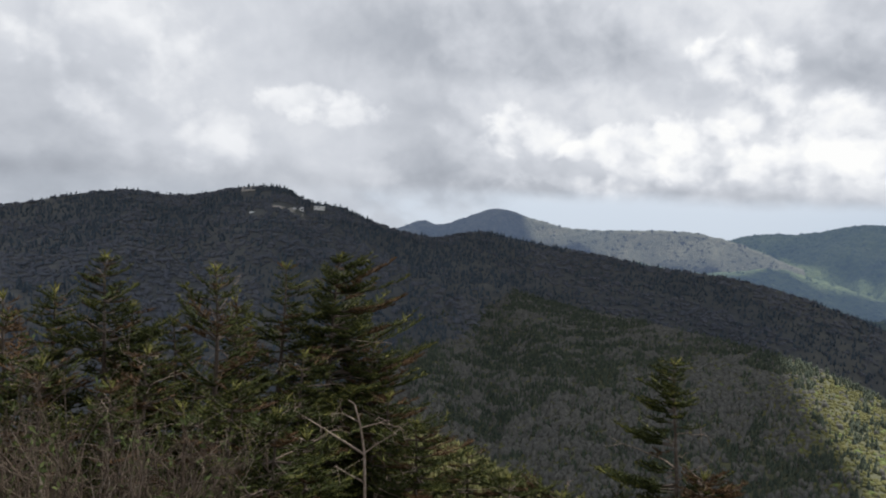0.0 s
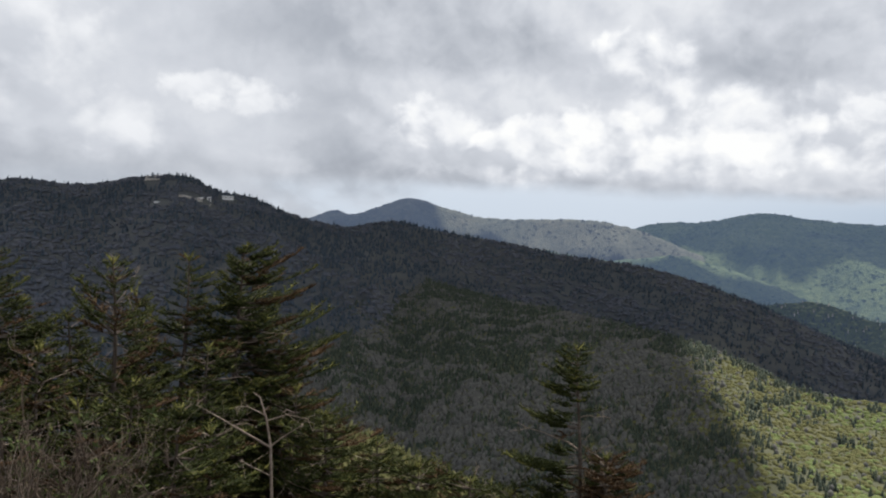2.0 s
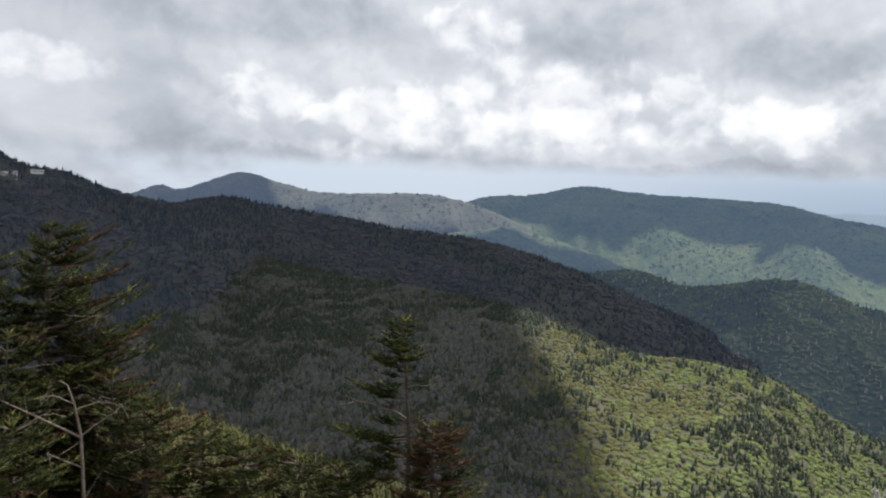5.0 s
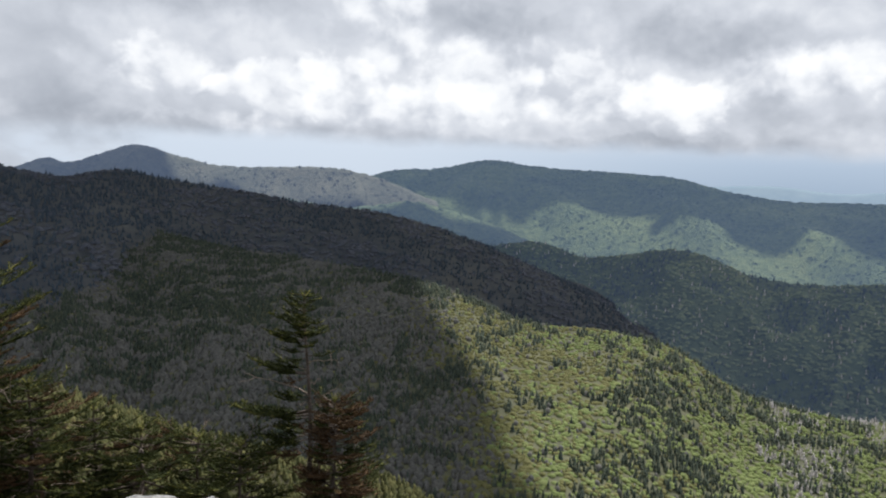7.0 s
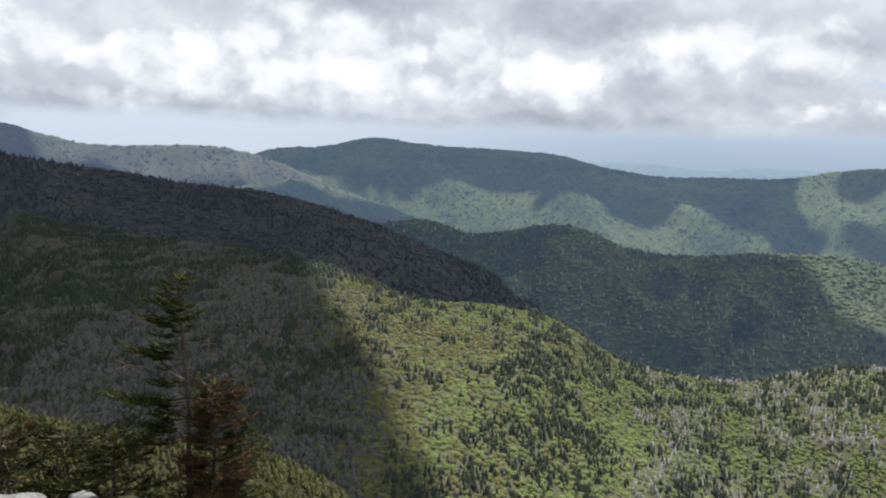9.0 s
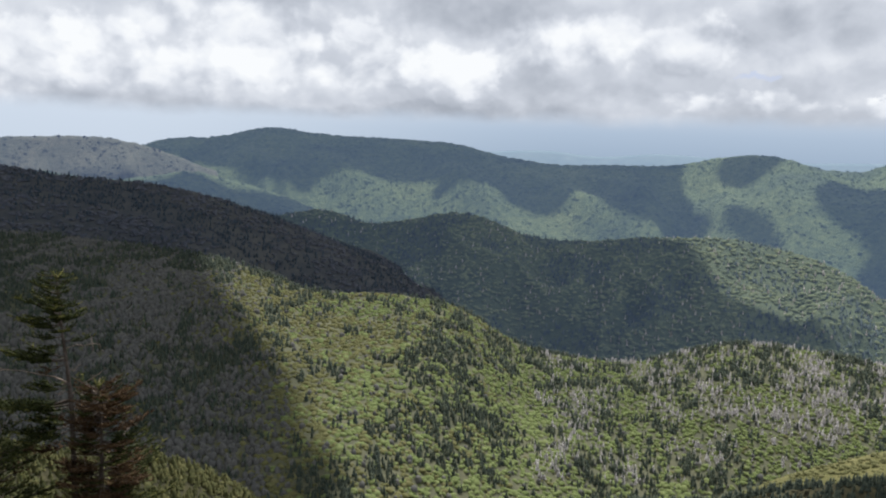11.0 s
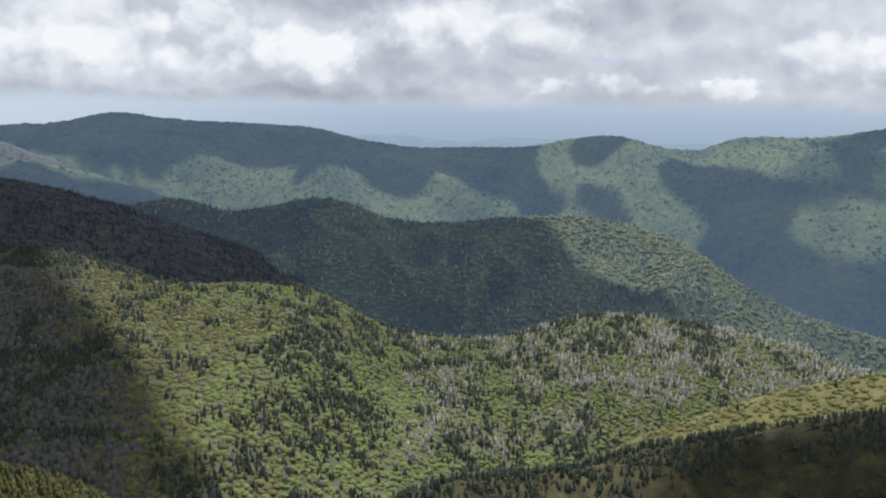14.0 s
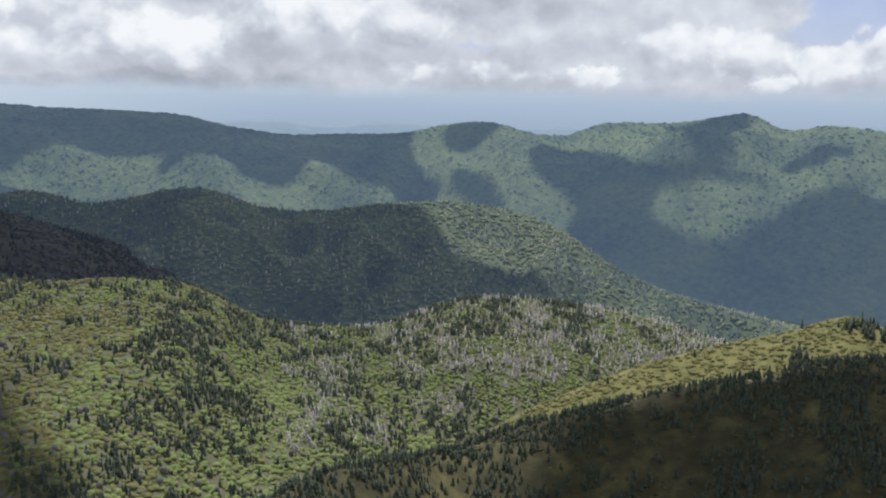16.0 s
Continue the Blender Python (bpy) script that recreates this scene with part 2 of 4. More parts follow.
FARTAN = surface("hazed_grey_brown_wood", [(0.15, (0.024, 0.028, 0.018)), (0.42, (0.048, 0.052, 0.032)), (0.62, (0.072, 0.072, 0.044)), (0.88, (0.108, 0.100, 0.064))], 0.05, 0.004, bump=5.0, bump_scale=0.07, islands=0.1, haze_glow=(0.30, 0.42, 0.70, 0.19), spread=0.5)
FARHAZE = surface("hazed_farthest_hills", [(0.2, (0.06, 0.09, 0.10)), (0.8, (0.10, 0.13, 0.13))], 0.01, 0.002, haze_glow=(0.40, 0.53, 0.74, 0.40))
CLOUD = surface("cloud_vapour", [(0.2, (0.75, 0.76, 0.78)), (0.8, (0.85, 0.86, 0.87))], 0.01, 0.002)


# ---------------------------------------------------------------- terrain
lattice = np.random.RandomState(7).rand(256, 256)


def soft_noise(x, y):
    """Smooth noise in 0..1 over arrays."""
    xi, yi = np.floor(x).astype(int), np.floor(y).astype(int)
    fx, fy = x - xi, y - yi
    fx, fy = fx * fx * (3 - 2 * fx), fy * fy * (3 - 2 * fy)
    a, b = lattice[xi % 256, yi % 256], lattice[(xi + 1) % 256, yi % 256]
    c, d = lattice[xi % 256, (yi + 1) % 256], lattice[(xi + 1) % 256, (yi + 1) % 256]
    return (a * (1 - fx) + b * fx) * (1 - fy) + (c * (1 - fx) + d * fx) * fy


def fractal(x, y, octaves=4):
    total, amp, norm = 0.0, 1.0, 0.0
    for k in range(octaves):
        total = total + amp * soft_noise(x * 2 ** k + 17.3 * k, y * 2 ** k + 5.1 * k)
        norm += amp
        amp *= 0.5
    return total / norm


def smooth_line(at, points, column):
    """A rounded line through control points (first entry: degrees of azimuth)."""
    xs, ys = np.array([p[0] for p in points], float), np.array([p[column] for p in points], float)
    m = np.gradient(ys, xs)
    i = np.clip(np.searchsorted(xs, at) - 1, 0, len(xs) - 2)
    h = xs[i + 1] - xs[i]
    s = np.clip((at - xs[i]) / h, 0, 1)
    return ((1 + 2 * s) * (1 - s) ** 2 * ys[i] + s * (1 - s) ** 2 * h * m[i]
            + s * s * (3 - 2 * s) * ys[i + 1] + s * s * (s - 1) * h * m[i + 1])


def mesh_from(name, verts, faces, material, smooth=True):
    """One mesh from arrays; faces all have the same number of corners."""
    me = bpy.data.meshes.new(name)
    faces = np.asarray(faces, dtype=np.int32)
    n, k = faces.shape
    me.vertices.add(len(verts)), me.loops.add(n * k), me.polygons.add(n)
    me.vertices.foreach_set("co", np.asarray(verts, dtype=np.float32).ravel())
    me.loops.foreach_set("vertex_index", faces.ravel())
    me.polygons.foreach_set("loop_start", np.arange(0, n * k, k, dtype=np.int32))
    me.polygons.foreach_set("use_smooth", np.full(n, smooth))
    me.update(calc_edges=True)
    me.materials.append(material)
    return me


def grid_faces(rows, cols):
    i = np.arange(rows - 1)[:, None] * cols + np.arange(cols - 1)[None, :]
    return np.stack([i, i + 1, i + cols + 1, i + cols], -1).reshape(-1, 4)


class Ridge:
    """A mountain ridge that runs across the view: a foot, a crest and a back foot, each a rounded line of (azimuth, distance, height)."""

    def __init__(self, crest, foot, step=0.2, rows=40, spur=0.1, spur_width=260.0, lumps=0.0, lump=14.0, back=(1.25, -260.0), round_top=0.55, seed=0.0, trees=0.0, sharp=0.0, ribs=()):
        self.az = np.arange(crest[0][0], crest[-1][0] + step / 2, step)
        dc, zc = smooth_line(self.az, crest, 1), smooth_line(self.az, crest, 2) - trees
        df, zf = np.interp(self.az, *zip(*[(p[0], p[1]) for p in foot])), np.interp(self.az, *zip(*[(p[0], p[2]) for p in foot]))
        zf = np.minimum(zf, zc - 5)
        v = np.linspace(0, 1, rows)[:, None]
        dist = df + (dc - df) * v
        rise = (1 - round_top) * v + round_top * np.sin(v * math.pi / 2)
        high = zf + (zc - zf) * rise
        # gullies and spurs run down the face
        along = np.radians(self.az)[None, :] * dc[None, :] / spur_width
        wave = fractal(along + seed + 0.35 * fractal(along * 1.7, v * 3 + seed, 2), v * 0.9 + seed, 4) - 0.5
        wave = wave * (1 - sharp) + sharp * (0.06 - 2.2 * np.abs(wave))
        high = high + wave * 2 * spur * (dc - df) * np.sin(np.pi * np.clip(v, 0, 1)) ** 0.8
        # single spurs that run down the face: azimuth and share of the height at both ends, half width in degrees, height
        for a0, v0, a1, v1, wide, tall in ribs:
            down = np.clip((v0 - v) / (v0 - v1), 0, 1)
            off = (self.az[None, :] - (a0 + (a1 - a0) * down ** 0.8)) / (wide * (0.6 + 1.1 * down))
            high = high + tall / (1 + off ** 2) * np.sin(np.pi * np.clip((v0 - v) / (v0 - v1), 0, 1) ** 0.85) ** 0.9 * np.clip((0.90 - v) / 0.35, 0, 1) ** 1.5
        if lumps:
            high = high + lumps * (fractal(np.radians(self.az) * dist / lump + seed, dist / lump, 2) - 0.5)
        kernel = np.ones(31) / 31
        self.plain = dist.copy(), np.array([np.convolve(np.pad(line, 15, mode="edge"), kernel, mode="valid") for line in high])
        tail = np.linspace(0, 1, 10)[1:, None]
        self.front = rows
        dist = np.vstack([dist, dc + dc * (back[0] - 1) * tail])
        high = np.vstack([high, high[-1] + (np.minimum(back[1], zc - 30) - zc) * (0.6 * tail + 0.4 * tail ** 2)])
        self.dist, self.high = dist, high
        a = np.radians(self.az)[None, :]
        self.points = np.stack([dist * np.sin(a), dist * np.cos(a), high], -1)

    def face(self, az, el):
        """Azimuth, distance and height of the front face's point at that elevation."""
        c = min(np.searchsorted(self.az, az), len(self.az) - 1)
        dist, high = self.plain[0][:, c], self.plain[1][:, c]
        seen = np.degrees(np.arctan2(high - EYE, dist))
        k = self.front - 1
        while k > 0 and seen[k] > el:
            k -= 1
        return az, dist[k], high[k]

    def build(self, name, material, label, category="mountain"):
        rows, cols = self.points.shape[:2]
        return tagged(new(name, mesh_from(name, self.points.reshape(-1, 3), grid_faces(rows, cols), material)), label, category, kind="structure")

    def scatter(self, spacing, rng, v_range=(0.0, 1.06), az_range=None):
        """Random places on the front face: points, azimuths, distances and share of the height."""
        lo, hi = az_range or (self.az[0], self.az[-1])
        c0, c1 = np.searchsorted(self.az, lo), min(np.searchsorted(self.az, hi), len(self.az) - 1)
        r1 = min(int(self.front * v_range[1]), len(self.points) - 1)
        r0 = int(self.front * v_range[0])
        P = self.points[r0:r1 + 1, c0:c1 + 1]
        area = np.linalg.norm(np.cross(P[1:, :-1] - P[:-1, :-1], P[:-1, 1:] - P[:-1, :-1]), axis=-1)
        count = int(area.sum() / spacing ** 2)
        pick = rng.choice(area.size, count, p=(area / area.sum()).ravel())
        i, j = np.unravel_index(pick, area.shape)
        s, t = rng.rand(count, 1), rng.rand(count, 1)
        pts = (P[i, j] * (1 - s) + P[i + 1, j] * s) * (1 - t) + (P[i, j + 1] * (1 - s) + P[i + 1, j + 1] * s) * t
        return pts, np.degrees(np.arctan2(pts[:, 0], pts[:, 1])), np.hypot(pts[:, 0], pts[:, 1]), (i + r0) / self.front


# each line: azimuth in degrees, distance and height in metres
summit = Ridge(
    [(-60, 1600, -160), (-40, 1600, -50), (-29, 1598, -10), (-22, 1582, 25), (-18.4, 1574, 21), (-14.3, 1564, 40), (-11.5, 1558, 43), (-9.5, 1553, 18),
     (-7.5, 1547, 11), (-5, 1532, -15), (-2.6, 1516, -32), (-0.7, 1504, -38), (2.8, 1500, -25), (6, 1500, -39), (10.5, 1500, -55),
     (15.8, 1500, -77), (20.5, 1500, -88), (24, 1500, -108), (30, 1500, -161), (36, 1500, -232), (45, 1500, -346), (56, 1500, -420)],
    [(-60, 700, -200), (0, 700, -215), (8, 1000, -260), (25, 1050, -330), (60, 1100, -450)], spur=0.09, spur_width=380, sharp=0.6, trees=3.5, seed=3.1)
spur = Ridge(
    [(-8, 1300, -180), (0.8, 1288, -92), (5, 1225, -108), (9, 1164, -122), (14.7, 1071, -127), (20.4, 976, -131), (26.9, 898, -144), (30.2, 859, -158), (38.5, 826, -162),
     (41.9, 826, -172), (46.9, 841, -214), (51, 854, -228), (55.5, 879, -233), (59, 895, -218), (62, 907, -208), (67, 926, -212), (74, 957, -231), (80, 960, -255), (96, 960, -340)],
    [(-8, 450, -225), (35, 450, -226), (42, 500, -255), (55, 620, -300), (70, 700, -310), (96, 760, -360)], rows=50, spur=0.05, spur_width=200, sharp=0.5, trees=3.0, seed=9.4, back=(1.3, -420))
lit_spur = Ridge(
    [(58, 490, -240), (65.1, 495, -193), (69.2, 499, -175), (73.3, 503, -158), (77, 507, -145), (81, 511, -133), (84.4, 514, -123), (88, 518, -111), (91, 522, -120), (110, 540, -220)],
    [(58, 380, -245), (90, 400, -160), (110, 400, -230)], rows=24, spur=0.02, spur_width=160, trees=1.5, seed=1.7, back=(1.25, -330))
mid = Ridge(
    [(16, 1900, -330), (24, 1900, -215), (28.8, 1900, -184), (32.3, 1888, -169), (35.5, 1873, -196), (38.7, 1856, -181), (41.6, 1842, -164), (44, 1830, -174), (46.5, 1817, -205), (49, 1807, -214),
     (56.3, 1769, -192), (61.8, 1741, -185), (64.4, 1728, -197), (67.4, 1713, -222), (70.3, 1700, -270), (72.5, 1700, -312), (80.7, 1700, -392), (96, 1700, -440)],
    [(16, 1150, -430), (60, 1050, -470), (96, 1000, -480)], spur=0.16, spur_width=280, sharp=0.85, trees=4.0, seed=5.2, back=(1.3, -520))
blue = Ridge(
    [(4, 2510, -190), (9.8, 2520, -116), (13.7, 2527, -120), (17.7, 2535, -145), (20.9, 2542, -131), (22.9, 2546, -117), (25, 2550, -135), (28, 2556, -172), (34.2, 2568, -278), (44, 2580, -420)],
    [(4, 2000, -420), (44, 2000, -520)], rows=24, spur=0.06, spur_width=300, lumps=9, seed=2.2, back=(1.15, -480))
far_left = Ridge(
    [(-30, 3400, -330), (-9, 3398, -165), (-5.8, 3390, -110), (-3, 3382, -60), (-1.6, 3379, -27), (-0.1, 3375, -41), (1.5, 3371, -9), (4, 3365, 37), (6, 3360, 10), (8.8, 3353, -30),
     (12.8, 3343, -32), (17.8, 3331, -30), (20, 3325, -55), (24, 3315, -136), (27.4, 3307, -207), (36, 3300, -380)],
    [(-30, 2700, -450), (36, 2650, -520)], rows=36, spur=0.16, spur_width=400, sharp=0.85, lumps=9, seed=8.8, back=(1.1, -520))
far = Ridge(
    [(6, 3900, -400), (13.7, 3882, -210), (17.6, 3862, -118), (19.8, 3851, -64), (21.9, 3841, -27), (24.1, 3830, -20), (29, 3805, 35), (31, 3787, 17), (37.8, 3696, -3), (41.7, 3643, -18),
     (44.5, 3607, -59), (49.1, 3545, -93), (52.3, 3503, -85), (57.1, 3439, -74), (60.3, 3397, -33), (63.6, 3364, -28), (66.4, 3336, -69), (68.8, 3312, -65), (70.4, 3296, -31), (76, 3239, -11),
     (78.6, 3214, 13), (80.6, 3194, 26), (82.9, 3171, -28), (85.9, 3141, -10), (88.8, 3112, -30), (96, 3100, -20), (112, 3100, -120)],
    [(6, 2750, -520), (40, 2500, -500), (60, 2000, -480), (112, 1900, -480)], step=0.15, rows=72, spur=0.11, spur_width=430, sharp=0.45, lumps=10, seed=4.6, back=(1.1, -520),
    ribs=[(63.6, 1.0, 69.0, 0.35, 1.3, 70), (70.0, 1.0, 79.5, 0.25, 1.5, 75), (80.6, 1.0, 75.0, 0.40, 1.3, 70), (87.0, 1.0, 77.0, 0.42, 1.1, 90), (47.0, 0.98, 60.0, 0.30, 1.4, 65), (44.5, 0.9, 55.5, 0.20, 1.6, 60),
          (38.0, 0.9, 46.0, 0.15, 1.5, 60), (29.0, 0.98, 36.0, 0.25, 1.5, 60), (24.0, 0.95, 30.0, 0.3, 1.3, 50), (59.5, 1.0, 61.0, 0.3, 0.9, 55), (84.0, 0.8, 90.0, 0.2, 1.4, 60)])
farther = Ridge(
    [(28, 4750, -170), (38, 4750, -108), (42, 4750, -76), (44.4, 4750, -58), (48, 4750, -45), (51.7, 4750, -70), (55.6, 4750, -45), (60, 4750, -58), (64.4, 4750, -70), (68.4, 4750, -58),
     (76, 4750, -62), (83, 4750, -40), (89, 4750, -20), (112, 4750, -60)],
    [(28, 4200, -420), (112, 4200, -420)], rows=16, spur=0.05, spur_width=500, seed=6.3, back=(1.04, -420))

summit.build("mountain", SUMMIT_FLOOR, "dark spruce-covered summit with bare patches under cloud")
spur.build("hillside", FLOOR, "wooded spur, half in cloud shadow, half sunlit")
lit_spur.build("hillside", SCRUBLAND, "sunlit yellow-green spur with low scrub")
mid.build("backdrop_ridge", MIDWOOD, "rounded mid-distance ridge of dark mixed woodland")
blue.build("backdrop_ridge", FARWOOD, "low wooded ridge far off, blue haze in its colour", "ridge")
far_left.build("backdrop_ridge", FARTAN, "far mountain with a pointed peak, blue haze in its colour", "ridge")
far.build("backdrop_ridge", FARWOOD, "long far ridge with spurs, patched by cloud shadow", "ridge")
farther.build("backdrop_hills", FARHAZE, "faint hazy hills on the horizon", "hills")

# the own mountain: a rocky top that falls away to a shoulder and on into the valley
SHOULDER = [(-180, 60, -14), (-70, 45, -16), (-29, 51, -17), (-15, 70, -22), (0.5, 91, -25.5), (5.6, 104, -32.5), (10.5, 116, -40), (14.2, 125, -46), (20, 139, -54.5), (25, 149, -64),
            (32, 170, -92), (39.6, 201, -112), (45, 220, -113), (52.2, 268, -124), (56.5, 297, -134), (60.8, 322, -141), (65, 330, -134), (73.4, 347, -123), (81, 362, -112), (88, 376, -100),
            (95, 380, -96), (120, 300, -80), (180, 60, -14)]
TOP = [(0, 0), (2, -0.1), (5, -0.75), (8, -1.95), (12, -3.7), (18, -6.6)]


def ground_height(x, y):
    r, a = np.hypot(x, y), np.degrees(np.arctan2(x, y))
    ds, zs = smooth_line(a, SHOULDER, 1), smooth_line(a, SHOULDER, 2)
    steep = 1.0 + 0.5 * np.clip((a - 14) / 8, 0, 1) * np.clip((150 - a) / 40, 0, 1)
    near = np.interp(r, *zip(*TOP)) * steep
    z18 = TOP[-1][1] * steep
    sag = np.interp(a, [-180, -30, 0, 25, 45, 60, 95, 130, 180], [0, 0, 6, 14, 30, 55, 55, 20, 0])
    s = np.clip((r - 18) / np.maximum(ds - 18, 1), 0, 1)
    slope = np.minimum(z18, zs + 6) * (1 - s) + zs * s - sag * np.sin(np.pi * s ** 0.7)
    after = zs - 0.55 * (r - ds) - 0.0006 * (r - ds) ** 2
    z = np.where(r < 18, near, np.where(r < ds, slope, np.maximum(after, -520)))
    rough = 0.22 * (fractal(x / 1.7, y / 1.7, 3) - 0.5) + np.clip(r - 15, 0, 30) / 30 * 2.5 * (fractal(x / 18, y / 18, 3) - 0.5)
    return z + rough * np.clip(r / 3, 0, 1)


def build_ground():
    az = np.concatenate([np.arange(-180, -40, 2.0), np.arange(-40, 100, 0.7), np.arange(100, 180.1, 2.0)])
    r = np.concatenate([[0.05], np.geomspace(0.4, 420, 130), np.geomspace(440, 9000, 24)])
    R, A = np.meshgrid(r, np.radians(az), indexing="ij")
    x, y = R * np.sin(A), R * np.cos(A)
    pts = np.stack([x, y, ground_height(x, y)], -1)
    ob = new("ground", mesh_from("ground", pts.reshape(-1, 3), grid_faces(*R.shape), MEADOW))
    return tagged(ob, "rough grassy mountainside with heath and low scrub", "ground", kind="structure")


build_ground()


# ---------------------------------------------------------------- cloud shadows: clouds high overhead
def cloud(outline, altitude, label, thick=70.0, ragged=34.0, holes=()):
    """A flat-based cloud that shades the ground inside the outline: (azimuth, distance, height) or (ridge, azimuth, elevation)."""

    def overhead(places):
        base = []
        for first, a, b in places:
            a, d, z = first.face(a, b) if isinstance(first, Ridge) else (first, a, b)
            k = (altitude - z) / sun_way.z
            base.append((d * math.sin(radians(a)) + k * sun_way.x, d * math.cos(radians(a)) + k * sun_way.y))
        return np.array(base)

    base = overhead(outline)
    n = len(base)
    t = np.linspace(0, n, 360, endpoint=False)
    i, f = t.astype(int), (t - t.astype(int))[:, None]
    p = [base[(i + k) % n] for k in (-1, 0, 1, 2)]
    edge = 0.5 * (2 * p[1] + (p[2] - p[0]) * f + (2 * p[0] - 5 * p[1] + 4 * p[2] - p[3]) * f ** 2 + (3 * p[1] - p[0] - 3 * p[2] + p[3]) * f ** 3)
    mid_ = edge.mean(0)
    wob = (fractal(edge[:, 0] / 60, edge[:, 1] / 60, 3) - 0.5) * ragged
    out = edge - mid_
    edge = edge + out / np.linalg.norm(out, axis=1, keepdims=True) * wob[:, None]
    step = np.roll(edge, -1, 0) - np.roll(edge, 1, 0)
    inward = np.column_stack([-step[:, 1], step[:, 0]]) / np.maximum(np.linalg.norm(step, axis=1, keepdims=True), 1e-6)
    area = np.sum(edge[:, 0] * np.roll(edge[:, 1], -1) - edge[:, 1] * np.roll(edge[:, 0], -1))
    inward *= 1 if area > 0 else -1
    verts, rings, m = [], [(0.0, 7.0), (0.12, 2.0), (0.45, 0.0), (0.8, 4.0), (1.0, 11.0)], len(edge)
    for h, inset in rings:
        lump = 1 + 0.7 * (fractal(edge[:, 0] / 50, edge[:, 1] / 50 + h * 2, 3) - 0.5)
        verts.append(np.column_stack([edge + inward * inset, altitude + h * thick * lump]))
    bm = bmesh.new()
    loops = [[bm.verts.new(v) for v in ring] for ring in verts]
    for low, high in zip(loops, loops[1:]):
        for j in range(m):
            bm.faces.new((low[j], low[(j + 1) % m], high[(j + 1) % m], high[j]))
    rims = [[bm.edges.get((ring[j], ring[(j + 1) % m])) for j in range(m)] for ring in (loops[0], loops[-1])]
    for hole in holes:
        shaft = [[bm.verts.new((x_, y_, altitude + h * thick)) for x_, y_ in overhead(hole)] for h in (0.0, 1.0)]
        k = len(hole)
        for j in range(k):
            bm.faces.new((shaft[0][j], shaft[1][j], shaft[1][(j + 1) % k], shaft[0][(j + 1) % k]))
        for rim, ring in zip(rims, shaft):
            rim.extend(bm.edges.get((ring[j], ring[(j + 1) % k])) for j in range(k))
    for rim in rims:
        bmesh.ops.triangle_fill(bm, edges=rim, use_beauty=True)
    bmesh.ops.recalc_face_normals(bm, faces=bm.faces)
    me = bpy.data.meshes.new("cloud")
    bm.to_mesh(me)
    bm.free()
    me.materials.append(CLOUD)
    tagged(new("cloud", me), label, "cloud", kind="structure")


GREY = "grey flat-based cumulus cloud high above the slopes"
cloud([(15, 300, -120), (34, 470, -215), (31.4, 560, -205), (29.4, 650, -190), (25.6, 800, -165), (24.2, 935, -138), (30, 980, -170), (40, 960, -210), (50, 1020, -300), (62, 1150, -400), (70, 1330, -420),
       (66.2, 1450, -330), (61.6, 1500, -290), (59.2, 1650, -230), (56.7, 1768, -192), (45, 2100, -300), (20, 2300, -300), (-20, 2300, -200), (-60, 1900, -150), (-60, 700, -150), (-25, 330, -100)], 1200, GREY,
      holes=[[(summit, 15.6, -5.5), (summit, 16.8, -5.65), (summit, 18.4, -6.55), (summit, 20.4, -7.5), (summit, 18.6, -7.15), (summit, 16.8, -6.3)],
             [(summit, 1.6, -3.3), (summit, 3.0, -3.4), (summit, 4.6, -3.95), (summit, 3.0, -3.85)]])
cloud([(54, 205, -110), (58.5, 240, -122), (62.5, 275, -128), (66, 312, -128), (69, 345, -125), (73.4, 356, -119), (81, 370, -108), (88, 384, -97), (100, 390, -95), (110, 200, -60), (70, 190, -75), (52, 170, -90)], 1100, GREY)

cloud([(far, 29.6, -3.4), (far, 32.4, -2.5), (far, 35.7, -2.5), (far, 40.2, -2.6), (far, 40.1, -3.8), (far, 44.6, -3.2), (far, 45.5, -4.1), (far, 49.4, -4.1), (far, 50.6, -3.2), (far, 52.8, -4.5), (far, 55.4, -5.6), (far, 59.2, -5.3), (far, 59.3, -4.4), (far, 57.6, -2.6), (far, 57.6, -0.6), (60, 3700, -100), (50, 3950, -150), (30, 4150, -100), (16, 4150, -150), (far, 19.0, -1.4)], 1900, GREY, 60)
cloud([(far, 66.6, -1.7), (far, 68.9, -2.1), (far, 71.2, -2.3), (far, 73.6, -3.0), (far, 75.8, -3.5), (far, 75.0, -4.4), (far, 74.6, -5.4), (far, 74.6, -6.3), (far, 72.0, -6.6), (far, 69.5, -6.4), (far, 68.6, -4.9), (far, 66.0, -3.3)], 1900, GREY, 40, 16)
cloud([(far, 73.5, -2.8), (far, 76.5, -2.8), (far, 80.5, -3.2), (far, 82.0, -3.7), (far, 79.0, -4.1), (far, 75.5, -4.0)], 1900, GREY, 25, 10)
cloud([(far, 69.2, -6.0), (far, 73.5, -6.0), (far, 76.5, -7.2), (far, 80.0, -7.6), (far, 82.2, -6.0), (far, 84.2, -4.9), (far, 88.0, -4.2), (100, 2600, -360), (100, 1900, -470), (75, 1900, -470), (68, 1950, -470)], 1900, GREY, 40, 16)
cloud([(blue, 9.0, -3.0), (blue, 14.0, -2.8), (blue, 20.9, -3.1), (blue, 22.9, -2.8), (blue, 26.0, -3.6), (32, 2560, -250), (34, 2100, -480), (8, 2100, -450)], 1900, GREY, 40)
